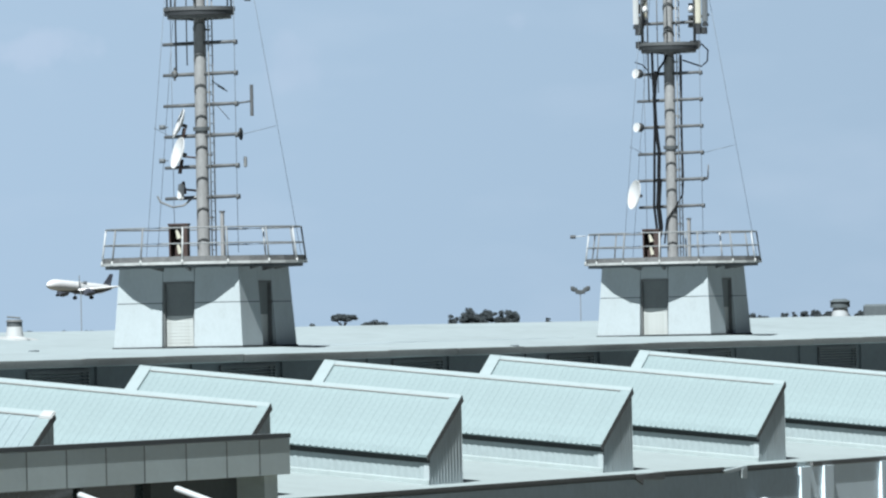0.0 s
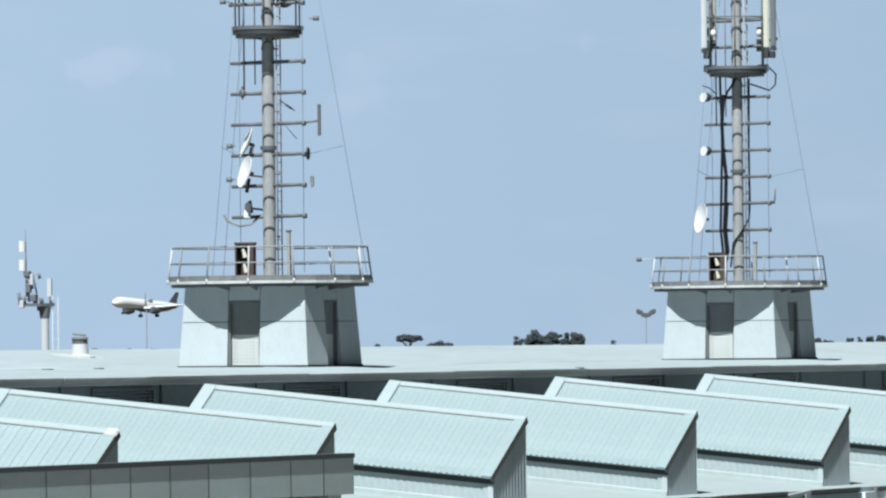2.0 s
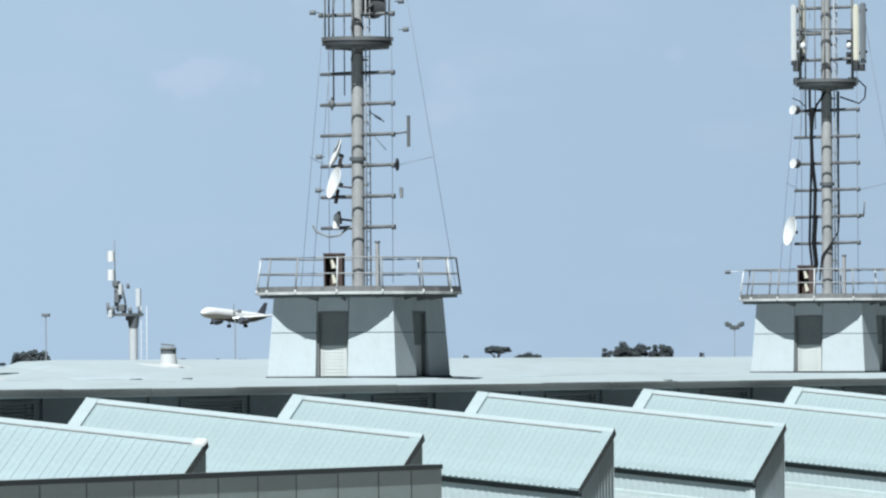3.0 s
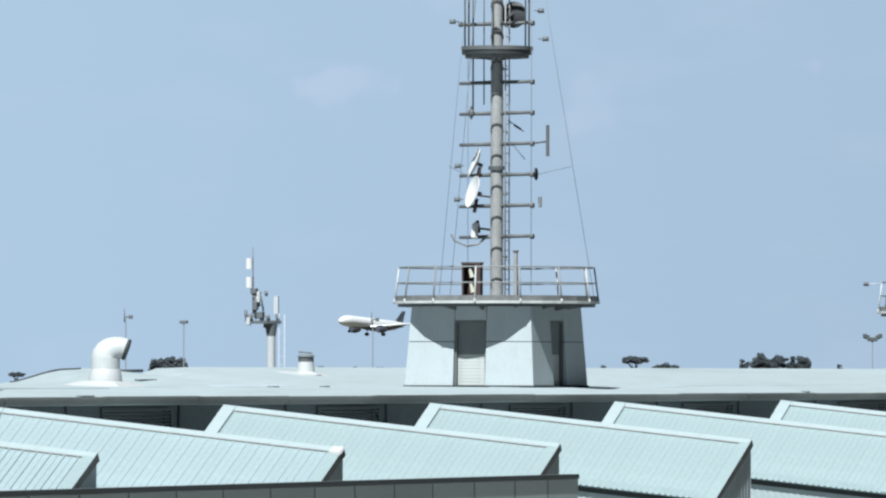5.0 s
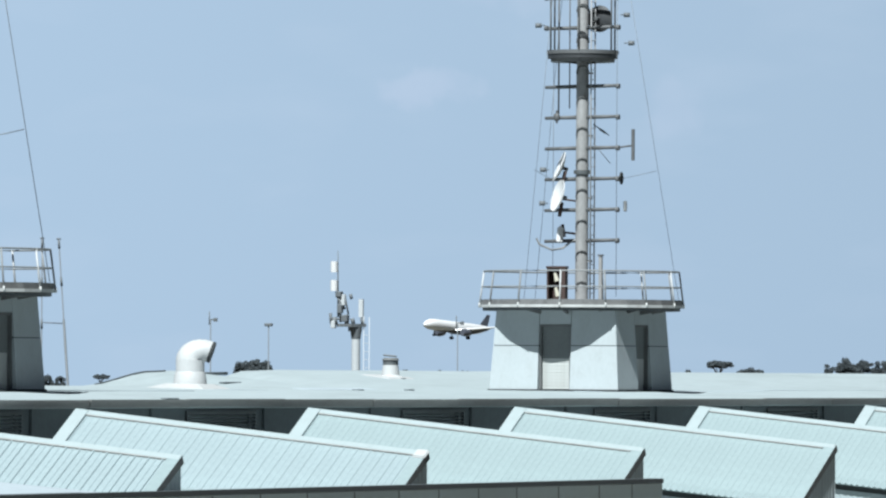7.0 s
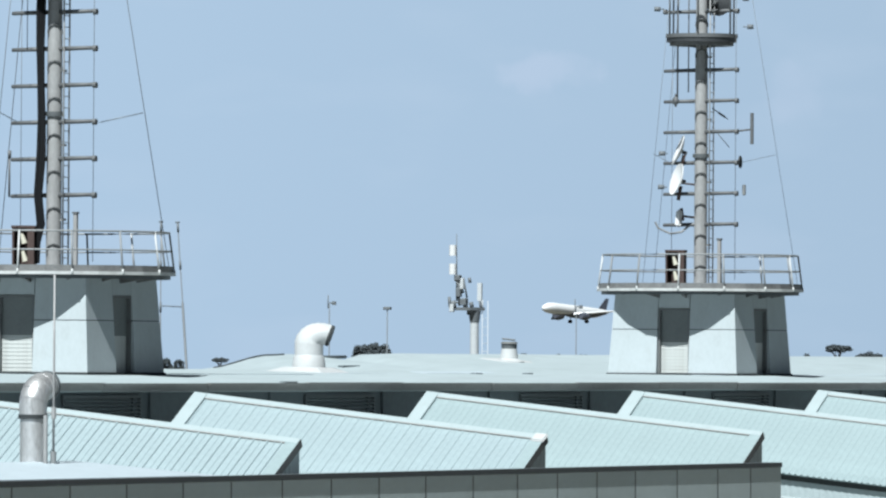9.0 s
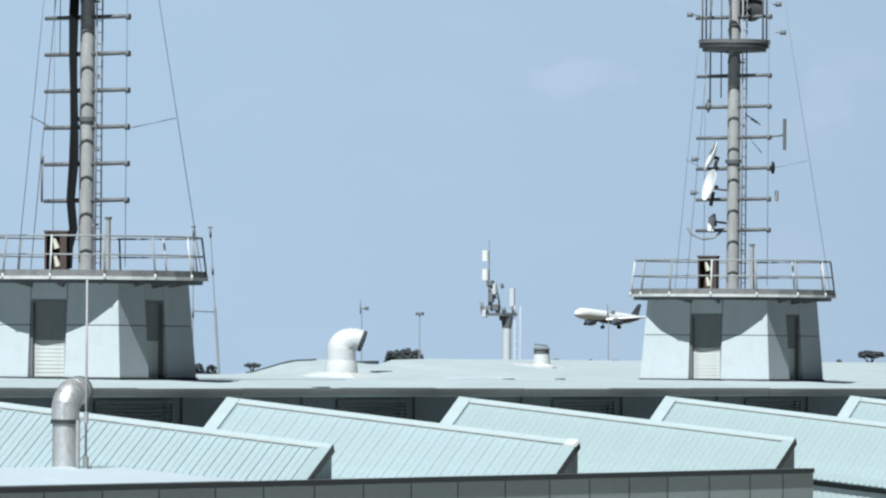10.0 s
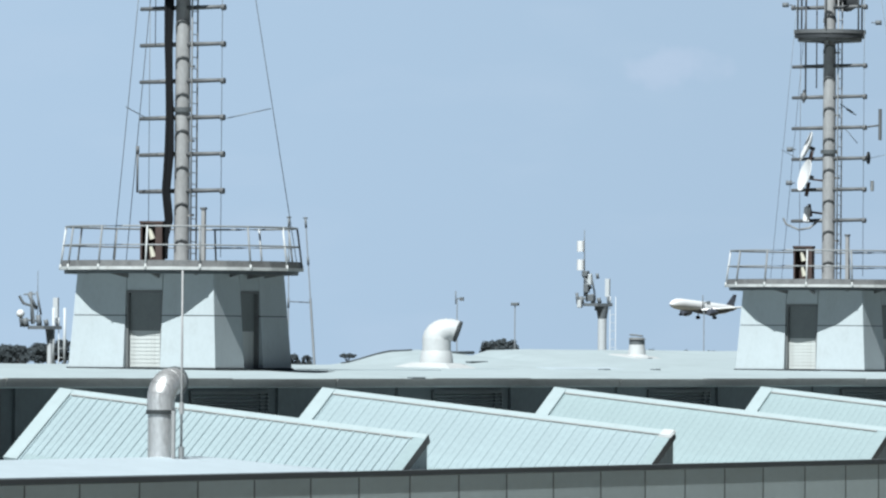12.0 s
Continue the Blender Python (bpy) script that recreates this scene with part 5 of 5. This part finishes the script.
def far(az_x, az_y, dist):
    d = math.hypot(az_x, az_y)
    return (az_x / d * dist, az_y / d * dist, 0)


# (bearing, distance, height, width, flat)
TREES = (
    (631.0, 303.1, 700, 11.75, 2.0, 0), (630.6, 304.0, 705, 11.4, 2.0, 0), (631.5, 302.2, 700, 11.5, 1.8, 0),
    (647.7, 265.43, 700, 11.75, 2.25, 1), (648.7, 263.2, 700, 11.1, 2.0, 0), (649.1, 262.2, 705, 11.0, 1.6, 0), (646.8, 267.9, 700, 11.0, 1.4, 0),
    (651.3, 256.4, 700, 11.55, 1.3, 0), (651.9, 255.1, 700, 12.05, 1.9, 0), (652.2, 254.2, 702, 11.6, 1.8, 0), (652.5, 253.5, 700, 11.9, 1.7, 0), (652.9, 252.6, 702, 11.8, 1.6, 0), (653.3, 251.6, 700, 11.8, 1.7, 0),
    (654.5, 248.6, 700, 11.15, 0.9, 0), (656.6, 242.8, 700, 11.2, 0.6, 0),
    (660.2, 232.4, 700, 11.3, 0.9, 0), (660.9, 230.7, 700, 10.85, 1.6, 0), (661.5, 228.9, 700, 11.1, 1.1, 0), (661.8, 228.1, 700, 11.2, 0.9, 0),
    (662.4, 226.3, 700, 11.3, 1.3, 0), (662.8, 225.2, 700, 11.1, 1.8, 0), (663.2, 223.9, 702, 11.1, 1.8, 0), (663.7, 222.4, 700, 11.3, 1.6, 0), (664.2, 220.9, 700, 11.1, 1.9, 0), (664.7, 219.4, 700, 11.2, 2.0, 0),
    (610.2, 343.0, 700, 10.7, 2.6, 0), (610.88, 341.8, 700, 10.65, 2.4, 0), (611.48, 340.72, 700, 10.72, 2.4, 0), (612.3, 339.2, 705, 10.9, 2.2, 0), (613.05, 337.89, 700, 11.25, 2.0, 0), (613.41, 337.23, 700, 11.2, 1.8, 0),
    (622.9, 319.3, 700, 10.15, 1.3, 0), (623.4, 318.3, 700, 10.05, 1.1, 0), (625.06, 315.13, 700, 10.25, 1.4, 1),
    (636.72, 290.84, 700, 10.82, 1.3, 0), (637.98, 288.07, 700, 10.8, 1.3, 0), (638.86, 286.11, 702, 10.88, 1.1, 0),
    (660.56, 231.66, 702, 11.15, 1.3, 0), (662.11, 227.18, 702, 11.2, 1.2, 0), (663.8, 222.2, 703, 11.1, 1.4, 0),
)
for k, (bx, by, dist, h, w, fl) in enumerate(TREES):
    far_k = 2000 / 700
    tree(far(bx, by, dist * far_k), EYE + (h - EYE) * far_k, w * far_k, 50 + k, bool(fl))


# ---- airliner on approach ----
def airliner(loc, heading, nose_up):
    pl = thing("airliner", loc, "white twin-engine airliner with dark tail fin, wheels down", "airliner")
    pl.rotation_euler = Euler((0, radians(-nose_up), heading))
    bm = B()
    st = ((18.6, 0.1, -0.5), (18.2, 0.75, -0.4), (17.2, 1.3, -0.25), (15.5, 1.8, -0.05), (13.0, 1.98, 0), (-7.0, 1.98, 0), (-11.5, 1.6, 0.35), (-15.5, 0.95, 0.8), (-18.4, 0.3, 1.15))
    sweep(bm, [(x, 0, z) for x, r, z in st], [r for x, r, z in st], 24)
    body = part("fuselage", bm, M_PLANEWHITE, pl)
    for sg in (1, -1):
        bm = B()
        solid(bm, [(3.8, 1.2 * sg, -1.3), (-3.2, 1.2 * sg, -1.3), (-2.6, 5.8 * sg, -0.75), (-4.7, 17.0 * sg, 0.5), (-3.1, 17.0 * sg, 0.55), (1.0, 5.8 * sg, -0.7),
                   (3.6, 1.2 * sg, -0.85), (-3.2, 1.2 * sg, -1.15), (-2.6, 5.8 * sg, -0.65), (-4.7, 17.0 * sg, 0.58), (-3.2, 17.0 * sg, 0.68), (0.8, 5.8 * sg, -0.3)],
              ((0, 1, 2, 5), (5, 2, 3, 4), (6, 11, 8, 7), (11, 10, 9, 8), (0, 5, 11, 6), (5, 4, 10, 11), (4, 3, 9, 10), (3, 2, 8, 9), (2, 1, 7, 8), (1, 0, 6, 7)))
        wing = part("wing", bm, M_PLANEWHITE, pl)
        bm = B()
        solid(bm, [(-2.4, 2.0 * sg, -1.35), (-4.3, 2.0 * sg, -2.2), (-3.9, 10.5 * sg, -0.75), (-2.6, 10.5 * sg, -0.25), (-2.4, 2.0 * sg, -1.2), (-4.3, 2.0 * sg, -2.1), (-3.9, 10.5 * sg, -0.65), (-2.6, 10.5 * sg, -0.1)], BOXF)
        part("flap", bm, M_PLANEDARK, wing, "lowered grey flap")
        bm = B()
        sweep(bm, [(4.6, 5.8 * sg, -2.0), (4.2, 5.8 * sg, -2.0), (2.4, 5.8 * sg, -2.0), (0.4, 5.8 * sg, -1.9), (-0.6, 5.8 * sg, -1.85)], [1.0, 1.25, 1.32, 0.95, 0.45], 20)
        box(bm, -0.6, 3.2, 5.7 * sg - 0.1, 5.7 * sg + 0.1, -1.3, -0.6)
        part("engine", bm, M_PLANEDARK, pl, "dark engine below the wing")
        bm = B()
        solid(bm, [(-14.0, 0.6 * sg, 1.0), (-17.2, 0.6 * sg, 1.0), (-18.0, 6.0 * sg, 1.55), (-16.6, 6.0 * sg, 1.55), (-14.0, 0.6 * sg, 1.2), (-17.2, 0.6 * sg, 1.15), (-18.0, 6.0 * sg, 1.65), (-16.6, 6.0 * sg, 1.65)], BOXF)
        part("tailplane", bm, M_PLANEWHITE, pl)
        bm = B()
        tube(bm, (-1.6, 3.4 * sg, -1.2), (-1.6, 3.6 * sg, -3.4), 0.16, seg=8)
        gear = part("main_gear", bm, M_PLANEDARK, pl)
        for dy in (-0.35, 0.35):
            bm = B()
            tube(bm, (-1.6, 3.6 * sg + dy - 0.2, -3.45), (-1.6, 3.6 * sg + dy + 0.2, -3.45), 0.56, seg=16)
            part("wheel", bm, M_CABLE, gear)
    bm = B()
    solid(bm, [(-12.2, -0.15, 1.5), (-16.6, -0.15, 1.3), (-18.0, -0.08, 5.7), (-16.2, -0.08, 5.7), (-12.2, 0.15, 1.5), (-16.6, 0.15, 1.3), (-18.0, 0.08, 5.7), (-16.2, 0.08, 5.7)], BOXF)
    part("tail_fin", bm, M_PLANEDARK, pl, "dark painted tail fin")
    bm = B()
    tube(bm, (12.6, 0, -1.7), (12.8, 0, -3.4), 0.12, seg=8)
    gear = part("nose_gear", bm, M_PLANEDARK, pl)
    bm = B()
    tube(bm, (12.8, -0.4, -3.5), (12.8, 0.4, -3.5), 0.4, seg=14)
    part("wheel", bm, M_CABLE, gear)
    # separate lower shell, dark to carry the shade under the body
    bm = B()
    st = ((14.5, 0.7, -0.95), (12.0, 1.5, -0.55), (5.0, 1.72, -0.42), (3.0, 1.8, -0.62), (-3.0, 1.8, -0.62), (-5.5, 1.7, -0.40), (-10.5, 1.35, 0.08), (-14.0, 0.8, 0.48))
    sweep(bm, [(x, 0, z) for x, r, z in st], [r for x, r, z in st], 20)
    part("belly_shade", bm, M_PLANEDARK, pl, "lower fuselage darkened as shade")
    return pl


# low on final approach beside the middle tower, coming somewhat nearer
bearing = math.atan2(1016, 2262)
airliner((2488, 1117, 26.1), bearing + math.pi / 2 + radians(52), 4.0)
